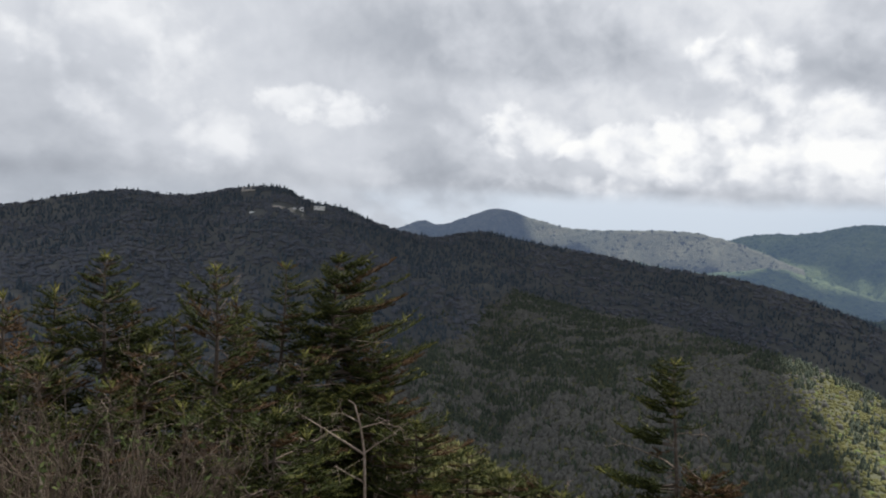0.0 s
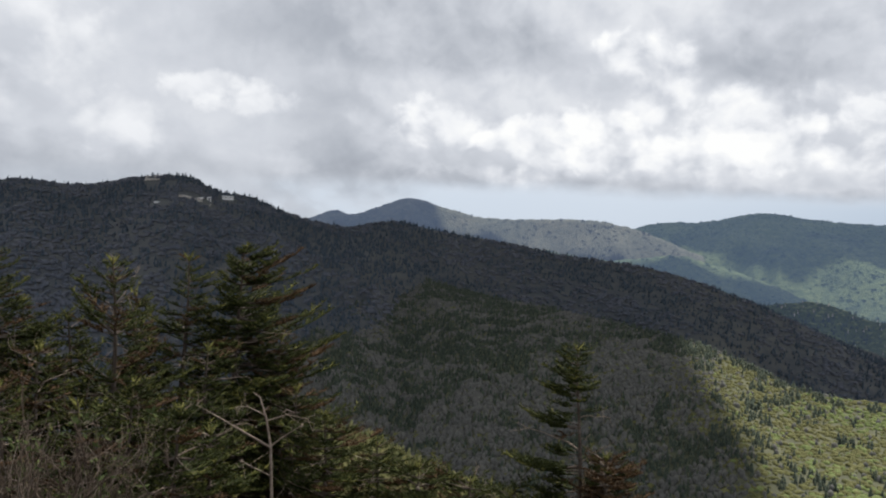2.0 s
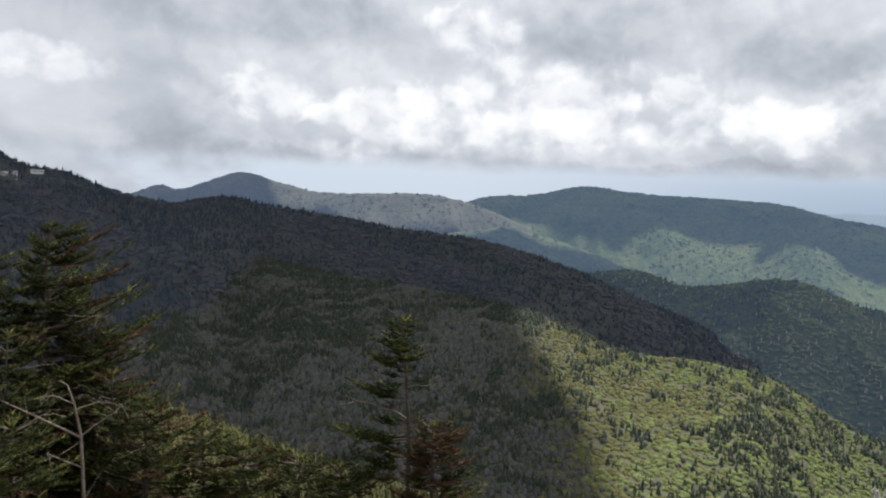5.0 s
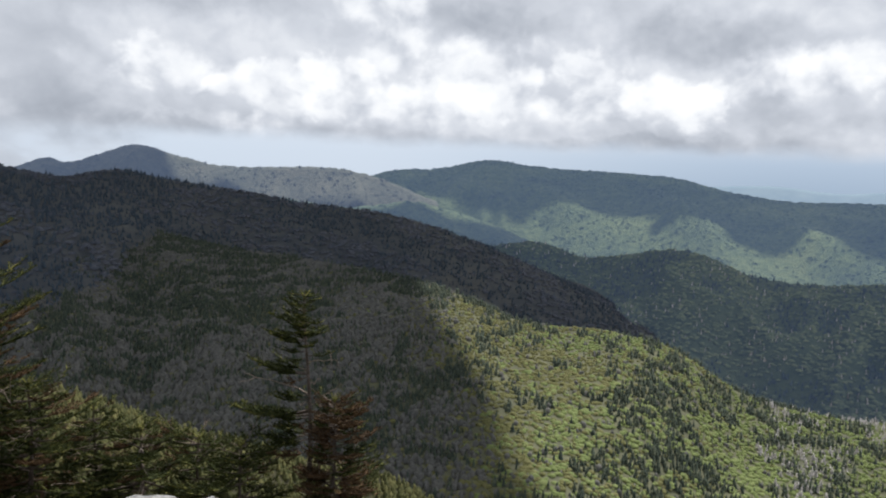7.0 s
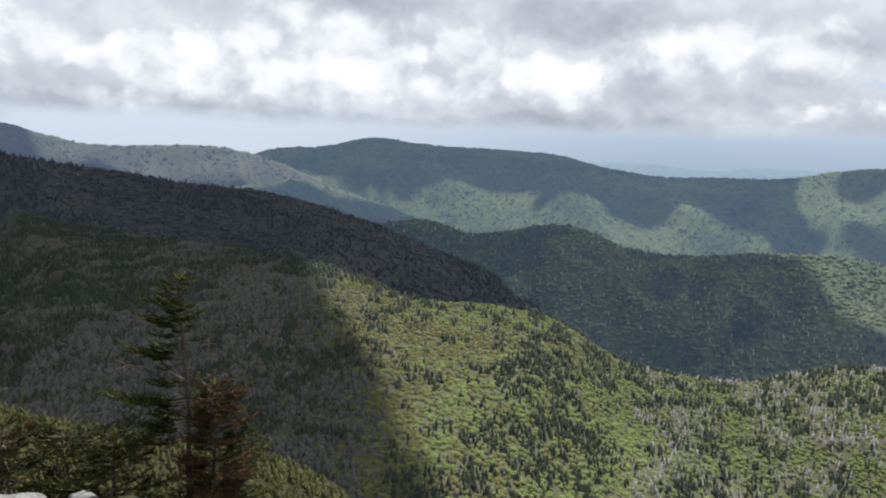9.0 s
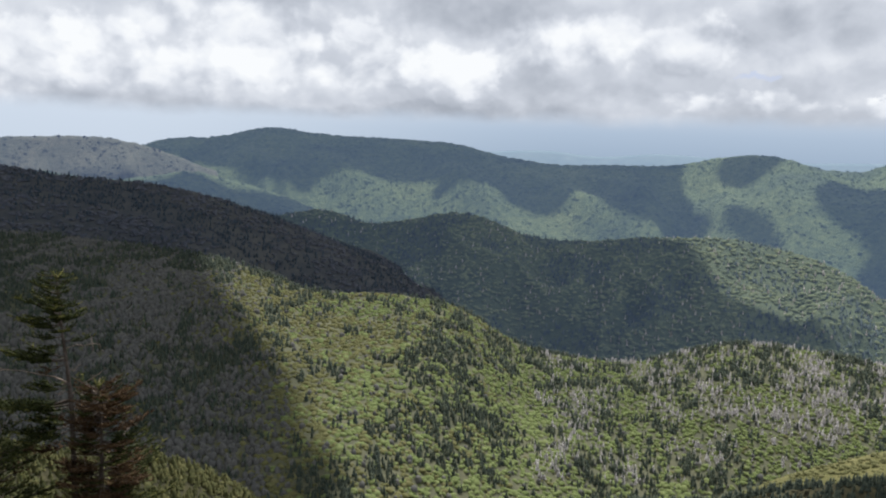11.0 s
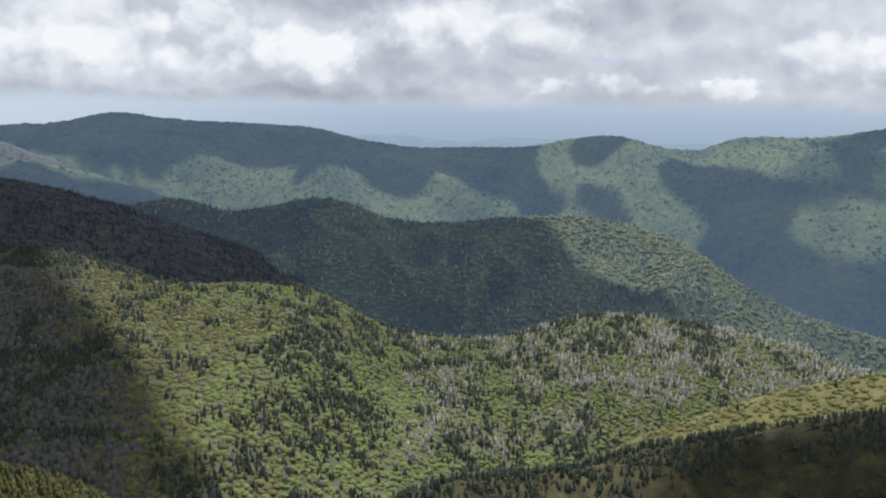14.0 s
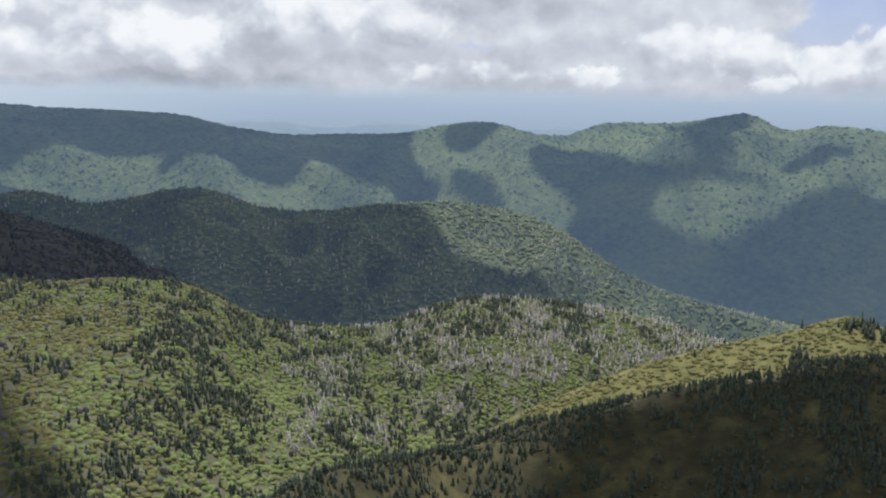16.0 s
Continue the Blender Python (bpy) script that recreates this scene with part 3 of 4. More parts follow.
for spot in ([(far, 60.1, -0.7), (far, 63.6, -0.6), (far, 63.2, -1.4), (far, 61.6, -2.3), (far, 60.0, -2.3)], [(far, 61.0, -3.8), (far, 62.5, -3.7), (far, 64.1, -5.8), (far, 63.4, -6.6), (far, 60.4, -5.1)], [(far, 76.1, -0.3), (far, 80.6, 0.3), (far, 79.8, -1.0), (far, 79.5, -2.1), (far, 77.0, -2.0), (far, 75.4, -0.7)], [(far, 83.4, -2.0), (far, 86.7, -1.4), (far, 86.1, -2.5), (far, 82.8, -2.8)]):
    cloud(spot, 1900, GREY, 25, 20)
cloud([(-3, 3650, 20), (4.6, 3650, 60), (far_left, 6.1, -0.2), (far_left, 7.9, -1.3), (far_left, 10.6, -2.0), (far_left, 13.7, -2.5), (far_left, 17.7, -3.1), (20, 2900, -420), (-20, 2900, -400), (-20, 3500, -150), (-6, 3600, -100)], 1900, GREY, 60)

# ---------------------------------------------------------------- woods on the slopes
rng = np.random.RandomState(11)


def fir_shape(tiers, sides, r):
    verts, faces = [], []
    for k in range(tiers):
        z0, z1 = 0.06 + 0.80 * k / tiers, 0.30 + 0.74 * (k + 1) / tiers
        rad = 0.21 * (1 - 0.85 * k / tiers)
        base = len(verts)
        for s in range(sides):
            a = 2 * math.pi * (s + r.rand() * 0.5) / sides
            q = rad * (0.7 + 0.6 * r.rand())
            verts.append((q * math.cos(a), q * math.sin(a), z0 + 0.05 * r.rand()))
        verts.append((0.02 * r.randn(), 0.02 * r.randn(), min(z1, 1.0)))
        faces += [(base + s, base + (s + 1) % sides, base + sides) for s in range(sides)]
    return np.array(verts), np.array(faces)


def canopy_shape(r, lobes, high, n=6):
    """A broad crown of a few rounded lobes that overlap, each an open dome."""
    verts, faces = [], []
    for k in range(lobes):
        a, q = 2.4 * k + r.rand(), (0.0 if k == 0 else 0.26 + 0.12 * r.rand())
        size = (0.42 if k == 0 else 0.30) * (0.85 + 0.3 * r.rand())
        cx, cy, cz = q * math.cos(a), q * math.sin(a), (0.0 if k == 0 else -0.12 * r.rand())
        base = len(verts)
        for lev, (rad, up_) in enumerate(((1.0, -0.1), (0.82, 0.55))):
            for s in range(n):
                b = math.pi * (s + 0.5 * lev + 0.35 * r.rand()) * 2 / n
                w = size * rad * (0.82 + 0.36 * r.rand())
                verts.append((cx + w * math.cos(b), cy + w * math.sin(b), (cz + size * up_ * (0.85 + 0.3 * r.rand())) * high + 0.12))
        verts.append((cx + 0.04 * r.randn(), cy + 0.04 * r.randn(), (cz + size) * high + 0.12))
        faces += [f for s in range(n) for f in ((base + s, base + (s + 1) % n, base + n + s), (base + (s + 1) % n, base + n + (s + 1) % n, base + n + s), (base + n + s, base + n + (s + 1) % n, base + 2 * n))]
    return np.array(verts), np.array(faces)


FIRS = [fir_shape(3, 6, rng) for _ in range(6)]
FIRS_FAR = [fir_shape(2, 5, rng) for _ in range(6)]
CANOPY = [canopy_shape(rng, 2, 1.05) for _ in range(10)]
CANOPY_FAR = [canopy_shape(rng, 1, 1.0, 5) for _ in range(8)]
BRUSH = [canopy_shape(rng, 1, 1.6, 6) for _ in range(8)]
DOMES = [(np.array([(0.5 * (0.7 + 0.6 * rng.rand()) * math.cos(1.257 * k + q), 0.5 * (0.7 + 0.6 * rng.rand()) * math.sin(1.257 * k + q), 0.25 + 0.3 * rng.rand()) for k in range(5)] + [(0.1 * rng.randn(), 0.1 * rng.randn(), 0.95)]),
          np.array([(k, (k + 1) % 5, 5) for k in range(5)])) for q in range(8)]
SPIRES = [fir_shape(1, 5, rng) for _ in range(6)]
SNAGS = [(v * np.array([1.05, 1.05, 1.0]), f) for v, f in [fir_shape(3, 5, rng) for _ in range(5)]]


def wood(name, shapes, places, height, wide, material, label, lean=0.03, smooth=True):
    """Many trees as one mesh: a shape, turn, size and lean for each place."""
    verts, faces, base = [], [], 0
    which = rng.randint(len(shapes), size=len(places))
    for k, (v, f) in enumerate(shapes):
        p = places[which == k]
        if not len(p):
            continue
        a = rng.rand(len(p)) * 2 * math.pi
        h = height * (0.65 + 0.7 * rng.rand(len(p)))
        w = wide * (0.75 + 0.5 * rng.rand(len(p))) * h
        c, s = np.cos(a)[:, None], np.sin(a)[:, None]
        x = (v[:, 0] * c - v[:, 1] * s) * w[:, None] + lean * h[:, None] * v[:, 2] * rng.randn(len(p), 1)
        y = (v[:, 0] * s + v[:, 1] * c) * w[:, None] + lean * h[:, None] * v[:, 2] * rng.randn(len(p), 1)
        z = v[:, 2] * h[:, None]
        q = np.stack([x, y, z], -1) + p[:, None, :] - np.array([0, 0, 0.3])
        verts.append(q.reshape(-1, 3))
        faces.append((f[None] + (np.arange(len(p)) * len(v))[:, None, None]).reshape(-1, 3) + base)
        base += q.shape[0] * q.shape[1]
    return tagged(new(name, mesh_from(name, np.vstack(verts), np.vstack(faces), material, smooth)), label, "trees", kind="stuff")


def patchy(pts, size, seed=0.0):
    return fractal(pts[:, 0] / size + seed, pts[:, 1] / size + seed, 3)


# the wooded spur
pts, az, dist, share = spur.scatter(3.0, rng, (0.0, 1.04), (-8, 92))
pick, clump, stripe, tuft = rng.rand(len(pts)), patchy(pts, 75), patchy(pts, 25, 40.0), patchy(pts, 14, 15.0)
# more bare crowns and firs inside the cloud's shadow, partly imitating its shade
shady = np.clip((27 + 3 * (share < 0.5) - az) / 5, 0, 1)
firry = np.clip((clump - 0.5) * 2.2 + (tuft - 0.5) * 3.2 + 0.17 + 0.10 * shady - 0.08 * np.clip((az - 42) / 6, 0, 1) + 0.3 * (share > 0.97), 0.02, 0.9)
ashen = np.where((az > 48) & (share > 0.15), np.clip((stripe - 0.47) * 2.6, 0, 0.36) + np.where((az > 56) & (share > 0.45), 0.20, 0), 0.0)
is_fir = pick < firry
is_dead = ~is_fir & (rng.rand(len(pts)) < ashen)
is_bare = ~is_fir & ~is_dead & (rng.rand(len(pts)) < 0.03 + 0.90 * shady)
is_leaf = ~is_fir & ~is_dead & ~is_bare
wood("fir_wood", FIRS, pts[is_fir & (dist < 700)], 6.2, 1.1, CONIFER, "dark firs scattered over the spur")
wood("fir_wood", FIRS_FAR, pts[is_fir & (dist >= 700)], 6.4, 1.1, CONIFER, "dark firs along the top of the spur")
fresh = rng.rand(len(pts)) < np.clip((az - 31) / 14 + (patchy(pts, 45, 70.0) - 0.5) * 2, 0.05, 0.95)
thin = rng.rand(len(pts)) < 0.8
wood("broadleaf_wood", CANOPY, pts[is_leaf & thin & ~fresh & (dist < 720)], 3.3, 1.45, BROADLEAF, "olive-green broadleaf canopy on the spur")
wood("broadleaf_wood", CANOPY_FAR, pts[is_leaf & ~fresh & (dist >= 720)], 3.3, 1.3, BROADLEAF, "olive-green broadleaf canopy on the upper spur")
wood("broadleaf_wood", CANOPY, pts[is_leaf & thin & fresh & (dist < 720)], 3.4, 1.45, LEAF_GREEN, "fresh green broadleaf canopy on the spur")
wood("broadleaf_wood", CANOPY_FAR, pts[is_leaf & fresh & (dist >= 720)], 3.4, 1.3, LEAF_GREEN, "fresh green broadleaf canopy on the upper spur")
wood("bare_wood", BRUSH, pts[is_bare & (dist < 800)], 5.0, 0.85, BARE, "leafless brown-grey crowns that help darken the shaded spur")
wood("bare_wood", CANOPY_FAR, pts[is_bare & (dist >= 800)], 4.6, 1.1, BARE, "leafless brown-grey crowns that help darken the shaded upper spur")
wood("dead_wood", SNAGS, pts[is_dead], 6.2, 1.0, DEAD, "pale grey dead trees on the knoll")

# the summit massif, with clearings round the buildings on top: azimuth, elevation, half width in degrees
SITES = [(-13.4, -0.5, 0.55), (-11.0, -0.05, 1.15), (-8.9, 0.2, 0.65), (-13.9, 1.0, 0.5), (-12.7, 0.85, 0.35)]
pts, az, dist, share = summit.scatter(7.6, rng, (0.1, 1.06), (-40, 48))
clear_ = np.ones(len(pts), bool)
for a_, e_, w_ in SITES:
    _, d_, _ = summit.face(a_, e_)
    clear_ &= ~((np.abs(az - a_) < w_) & (dist > d_ - 45) & (dist < d_ + 14))
pts, az, dist, share = pts[clear_], az[clear_], dist[clear_], share[clear_]
pick, clump = rng.rand(len(pts)), patchy(pts, 150, 9.0)
is_fir = pick < np.clip((0.52 - clump) * 5.0 + (patchy(pts, 35, 3.0) - 0.5) * 2.0 + 0.5, 0.10, 0.95)
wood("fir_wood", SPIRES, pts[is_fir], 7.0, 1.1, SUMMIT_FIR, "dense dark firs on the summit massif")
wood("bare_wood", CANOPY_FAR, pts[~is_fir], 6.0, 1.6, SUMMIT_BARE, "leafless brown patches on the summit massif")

# the middle ridge
pts, az, dist, share = mid.scatter(8.5, rng, (0.15, 1.06), (20, 92))
pick, clump = rng.rand(len(pts)), patchy(pts, 90, 21.0)
is_fir = pick < np.clip((clump - 0.5) * 4 + 0.2, 0.05, 0.8)
is_dead = ~is_fir & (rng.rand(len(pts)) < np.where(az > 55, 0.16, 0.11))
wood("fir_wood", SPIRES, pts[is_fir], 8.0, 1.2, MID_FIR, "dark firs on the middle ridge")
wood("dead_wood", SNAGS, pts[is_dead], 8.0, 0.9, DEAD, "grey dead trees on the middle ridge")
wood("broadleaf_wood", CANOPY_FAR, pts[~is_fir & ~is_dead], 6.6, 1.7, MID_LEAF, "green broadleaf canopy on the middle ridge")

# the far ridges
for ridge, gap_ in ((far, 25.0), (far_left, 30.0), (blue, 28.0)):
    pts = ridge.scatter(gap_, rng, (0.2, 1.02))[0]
    wood("far_wood", CANOPY_FAR, pts, 6.0, 1.9, FARTAN if ridge is far_left else FARWOOD, "far tree canopy, blue haze in its colour")

# the sunlit spur
pts, az, dist, share = lit_spur.scatter(2.9, rng, (0.0, 1.1))
is_fir = rng.rand(len(pts)) < np.clip((patchy(pts, 30) - 0.62) * 5, 0.01, 0.8)
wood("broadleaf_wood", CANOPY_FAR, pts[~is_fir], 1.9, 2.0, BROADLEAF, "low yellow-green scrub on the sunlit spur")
wood("fir_wood", FIRS, pts[is_fir], 6.0, 1.0, CONIFER, "few small firs on the sunlit spur")

# the shoulder of the own mountain
n = 36000
a = np.radians(rng.uniform(-3, 98, n))
r = np.sqrt(rng.uniform(30 ** 2, 400 ** 2, n))
ds = smooth_line(np.degrees(a), SHOULDER, 1)
keep = (r < ds * 1.08) & (r > np.where(np.degrees(a) < 20, 0.62, 0.35) * ds)
thick_a = np.radians(rng.uniform(-4, 36, 6500))
thick_d = smooth_line(np.degrees(thick_a), SHOULDER, 1)
thick_r = thick_d * rng.uniform(0.55, 1.06, len(thick_a))
a, r, ds = np.append(a[keep], thick_a), np.append(r[keep], thick_r), np.append(ds[keep], thick_d)
x, y = r * np.sin(a), r * np.cos(a)
pts = np.column_stack([x, y, ground_height(x, y)])
near_edge = r / ds
is_fir = rng.rand(len(pts)) < np.clip((patchy(pts, 22) - 0.47) * 5 + 0.45 + 0.5 * (near_edge > 0.93), 0.05, 0.95)
young = np.degrees(np.arctan2(pts[:, 0], pts[:, 1])) < 34
is_young = young & (is_fir | (rng.rand(len(pts)) < 0.4))
is_bush = ~is_fir & ~is_young & (rng.rand(len(pts)) < np.where(young, 0.9, 0.10))
wood("fir_wood", FIRS, pts[is_fir & ~is_young], 3.6, 1.2, CONIFER, "small dark firs on the shoulder below")
wood("fir_wood", [fir_shape(4, 6, rng) for _ in range(6)], pts[is_young], 1.9, 1.45, YOUNG_FIR, "sunlit yellow-green young firs on the shoulder below")
wood("scrub", CANOPY, pts[is_bush], 0.8, 1.8, YOUNG_FIR, "low green scrub on the shoulder below")


# ---------------------------------------------------------------- foreground: firs, shrubs and rock on the mountain top
def foliage(name, stops, grain, through_light):
    """Needles or leaves: colour by place and by piece, part of the light passes through."""
    m = bpy.data.materials.new(name)
    m.use_nodes = True
    N = Nodes(m.node_tree)
    place = N.add("ShaderNodeTexCoord").outputs["Object"]
    one = N.add("ShaderNodeNewGeometry").outputs["Random Per Island"]
    value = N.math("ADD", N.math("MULTIPLY", N.noise(place, grain, 4.0, 0.6), 0.75), N.math("MULTIPLY", one, 0.45))
    colour = N.ramp(N.math("SUBTRACT", value, 0.1), stops)
    shader = N.add("ShaderNodeBsdfPrincipled")
    N.put(shader.inputs["Base Color"], colour)
    shader.inputs["Roughness"].default_value = 0.7
    shader.inputs["Specular IOR Level"].default_value = 0.12
    glow = N.add("ShaderNodeBsdfTranslucent")
    N.put(glow.inputs[0], colour)
    both = N.add("ShaderNodeMixShader")
    both.inputs[0].default_value = through_light
    N.put(both.inputs[1], shader.outputs[0]), N.put(both.inputs[2], glow.outputs[0])
    N.put(N.add("ShaderNodeOutputMaterial").inputs[0], both.outputs[0])
    return m


NEEDLES = foliage("fir_needles", [(0.15, (0.012, 0.017, 0.006)), (0.42, (0.026, 0.034, 0.010)), (0.66, (0.052, 0.060, 0.016)), (0.92, (0.10, 0.098, 0.026))], 3.2, 0.15)
TIPS = foliage("fresh_fir_tips", [(0.15, (0.045, 0.052, 0.014)), (0.42, (0.090, 0.094, 0.024)), (0.66, (0.155, 0.150, 0.040)), (0.92, (0.25, 0.22, 0.07))], 3.2, 0.2)
RUSTY = foliage("dead_needles", [(0.15, (0.0338, 0.0205, 0.011)), (0.5, (0.075, 0.0441, 0.0221)), (0.9, (0.15, 0.0906, 0.0433))], 3.0, 0.1)
LEAVES = foliage("shrub_leaves", [(0.15, (0.035, 0.049, 0.017)), (0.5, (0.070, 0.090, 0.032)), (0.9, (0.133, 0.150, 0.056))], 3.0, 0.3)
BARK = surface("fir_bark", [(0.15, (0.042, 0.032, 0.025)), (0.5, (0.091, 0.070, 0.056)), (0.85, (0.175, 0.154, 0.133))], 25.0, 3.0, 0.9, bump=0.006, bump_scale=60.0)
DRIED = surface("dry_grey_wood", [(0.15, (0.111, 0.082, 0.064)), (0.5, (0.212, 0.164, 0.132)), (0.85, (0.357, 0.295, 0.248))], 30.0, 4.0, 0.9, bump=0.003, bump_scale=80.0)
TWIG = surface("brown_twigs", [(0.15, (0.034, 0.024, 0.017)), (0.45, (0.074, 0.053, 0.038)), (0.65, (0.124, 0.096, 0.075)), (0.9, (0.236, 0.205, 0.174))], 3.0, 1.0, 0.9, islands=0.5)
ROCK = surface("lichened_rock", [(0.15, (0.112, 0.109, 0.104)), (0.45, (0.275, 0.269, 0.263)), (0.8, (0.475, 0.463, 0.450))], 9.0, 1.5, 0.85, bump=0.03, bump_scale=14.0)


class Sticks:
    """Tapered tubes gathered into one mesh."""

    def __init__(self, sides=5):
        self.verts, self.faces, self.sides, self.count = [], [], sides, 0

    def tube(self, path, r0, r1):
        path = np.asarray(path, float)
        n, k = len(path), self.sides
        way = np.gradient(path, axis=0)
        way /= np.linalg.norm(way, axis=1, keepdims=True) + 1e-9
        ref = np.where(np.abs(way[:, 2:3]) > 0.9, np.array([[1.0, 0, 0]]), np.array([[0, 0, 1.0]]))
        u = np.cross(way, ref)
        u /= np.linalg.norm(u, axis=1, keepdims=True) + 1e-9
        w = np.cross(way, u)
        ang = np.arange(k) * 2 * math.pi / k
        rad = np.linspace(r0, r1, n)[:, None, None]
        ring = path[:, None] + rad * (u[:, None] * np.cos(ang)[None, :, None] + w[:, None] * np.sin(ang)[None, :, None])
        self.verts.append(ring.reshape(-1, 3))
        i, j = np.arange(n - 1)[:, None] * k, np.arange(k)[None, :]
        q = np.stack([i + j, i + (j + 1) % k, i + k + (j + 1) % k, i + k + j], -1).reshape(-1, 4)
        self.faces.append(q + self.count)
        self.count += n * k

    def mesh(self, name, material):
        return mesh_from(name, np.vstack(self.verts), np.vstack(self.faces), material)


def part(name, me, parent, label=""):
    ob = new(name, me)
    ob.parent = parent
    return tagged(ob, label) if label else ob


def standing(az, d, sunk=0.05):
    """The place on the ground at that azimuth and distance."""
    x, y = d * math.sin(radians(az)), d * math.cos(radians(az))
    return x, y, float(ground_height(np.array([x]), np.array([y]))[0]) - sunk


def triangles(quads):
    quads = np.asarray(quads)
    return np.vstack([quads[:, [0, 1, 2]], quads[:, [0, 2, 3]]])


def bough_mesh(name, sticks, shoots, r, per_metre, foliage_material, fresh=None, long=0.025, thick=0.009):
    """One bough: its wood, and flat pointed needles set all round along the shoots (pairs of start and end)."""
    starts, ends = np.array([a for a, b in shoots]), np.array([b for a, b in shoots])
    size = np.linalg.norm(ends - starts, axis=1) + 1e-6
    way = (ends - starts) / size[:, None]
    u = np.cross(way, (0.3, 0.2, 0.9))
    u /= np.linalg.norm(u, axis=1, keepdims=True) + 1e-9
    w = np.cross(way, u)
    plump = np.clip(size / 0.12, 0.55, 1.0)[:, None] * 0.0135
    turn = r.rand() * 6.3
    ring = [u * math.cos(q) + w * math.sin(q) for q in (turn, turn + 2.1, turn + 4.2)]
    core_v = np.stack([*(starts + q * plump for q in ring), ends], 1).reshape(-1, 3)
    core_f = (np.array([(0, 1, 3), (1, 2, 3), (2, 0, 3)])[None] + np.arange(len(starts))[:, None, None] * 4).reshape(-1, 3)
    n = np.maximum((size * per_metre).astype(int), 3)
    which = np.repeat(np.arange(len(n)), n)
    t = r.rand(len(which), 1) ** 0.9
    axis = (ends - starts)[which] / size[which, None]
    p = starts[which] + (ends - starts)[which] * t
    side = r.randn(len(which), 3)
    side[:, 2] = np.abs(side[:, 2]) * 0.8 - 0.15
    side -= axis * (side * axis).sum(1, keepdims=True)
    side /= np.linalg.norm(side, axis=1, keepdims=True) + 1e-9
    length = long * (0.7 + 0.6 * r.rand(len(which), 1)) * (1.08 - 0.35 * t ** 3)
    tip = p + (axis * 0.62 + side * 0.80) * length
    across = np.cross(axis, side) * thick * 0.5
    leaf = np.stack([p - across, p + across, tip], 1).reshape(-1, 3)
    wood_v, wood_f = np.vstack(sticks.verts), triangles(np.vstack(sticks.faces))
    core_f = core_f + len(wood_v)
    leaf_f = np.arange(len(leaf)).reshape(-1, 3) + len(wood_v) + len(core_v)
    me = mesh_from(name, np.vstack([wood_v, core_v, leaf]), np.vstack([wood_f, core_f, leaf_f]), BARK, smooth=True)
    me.materials.append(foliage_material)
    me.materials.append(TIPS)
    new_growth = np.zeros(len(starts), bool) if fresh is None else np.asarray(fresh, bool)
    me.polygons.foreach_set("material_index", np.concatenate([np.zeros(len(wood_f)), np.repeat(1 + new_growth, 3), 1 + new_growth[which]]).astype(np.int32))
    return me


def bough(thing, r, root, a, reach, climb, brown, per_metre=44, fine=0.055, hang=0.20):
    """One living bough of a fir: a limb that sags and turns up at its tip, with flat sprays of short shoots on both sides. a: radians of azimuth."""
    out = np.array([math.sin(a), math.cos(a), 0.0])
    tt = np.linspace(0, 1, 7)
    swing = np.cross(out, (0, 0, 1)) * r.uniform(-0.18, 0.18) * reach
    path = root + out * reach * tt[:, None] + swing * tt[:, None] ** 2 + np.array([0, 0, 1.0]) * (reach * (climb * tt - hang * tt + (hang + 0.06) * tt ** 2.2))[:, None]
    limb, shoots = Sticks(5), []
    limb.tube(path, 0.010 * (0.4 + reach), 0.0022)
    along = np.gradient(path, axis=0)
    for q in range(3, 7):
        shoots.append((path[q - 1], path[q]))
    fresh = [False, False, False, not brown]
    steps = max(int(reach / fine), 2)
    for q in range(steps):
        w = 0.20 + 0.80 * (q + r.rand()) / steps
        b = np.array([np.interp(w, tt, path[:, c]) for c in range(3)])
        way = np.array([np.interp(w, tt, along[:, c]) for c in range(3)])
        way /= np.linalg.norm(way)
        beside = np.cross(way, (0, 0, 1.0))
        for sgn in (-1, 1):
            long = min(0.05 + 0.34 * reach * (1.12 - w), 0.21) * r.uniform(0.55, 1.15)
            go = way * 0.62 + beside * sgn * 0.78 + np.array([0, 0, r.uniform(-0.02, 0.34)])
            go /= np.linalg.norm(go)
            e = b + go * long
            shoots.append((b, e))
            fresh.append(not brown and r.rand() < (w - 0.55) * 1.3)
            if long > 0.09:
                for m in ((0.3, 0.55, 0.8) if long > 0.15 else (0.4, 0.75)):
                    b2 = b + (e - b) * m
                    for sg in (-1, 1):
                        g2 = go * 0.7 + np.cross(go, (0, 0, 1.0)) * sg * 0.75 + np.array([0, 0, r.uniform(0.05, 0.4)])
                        shoots.append((b2, b2 + g2 / np.linalg.norm(g2) * min(long * (1.05 - m), 0.085) * r.uniform(0.6, 1.0)))
                        fresh.append(not brown and r.rand() < (w * m - 0.15) * 0.75)
    part("branch", bough_mesh("branch", limb, shoots, r, per_metre, RUSTY if brown else NEEDLES, fresh), thing, "branch of rust-brown dried needles" if brown else "")


def dry_bough(thing, r, path, out, reach, thick=0.009):
    """A dead limb with a few bare twigs."""
    dry = Sticks(4)
    dry.tube(path, thick * (0.4 + reach), 0.002)
    for q in range(r.randint(1, 5)):
        b = path[r.randint(2, len(path))]
        e = b + (out * 0.5 + r.randn(3) * 0.5) * reach * 0.3
        dry.tube([b, (b + e) / 2 + r.randn(3) * 0.01, e], 0.004, 0.0012)
    part("dry_branch", dry.mesh("dry_branch", DRIED), thing, "bare grey dried branch")


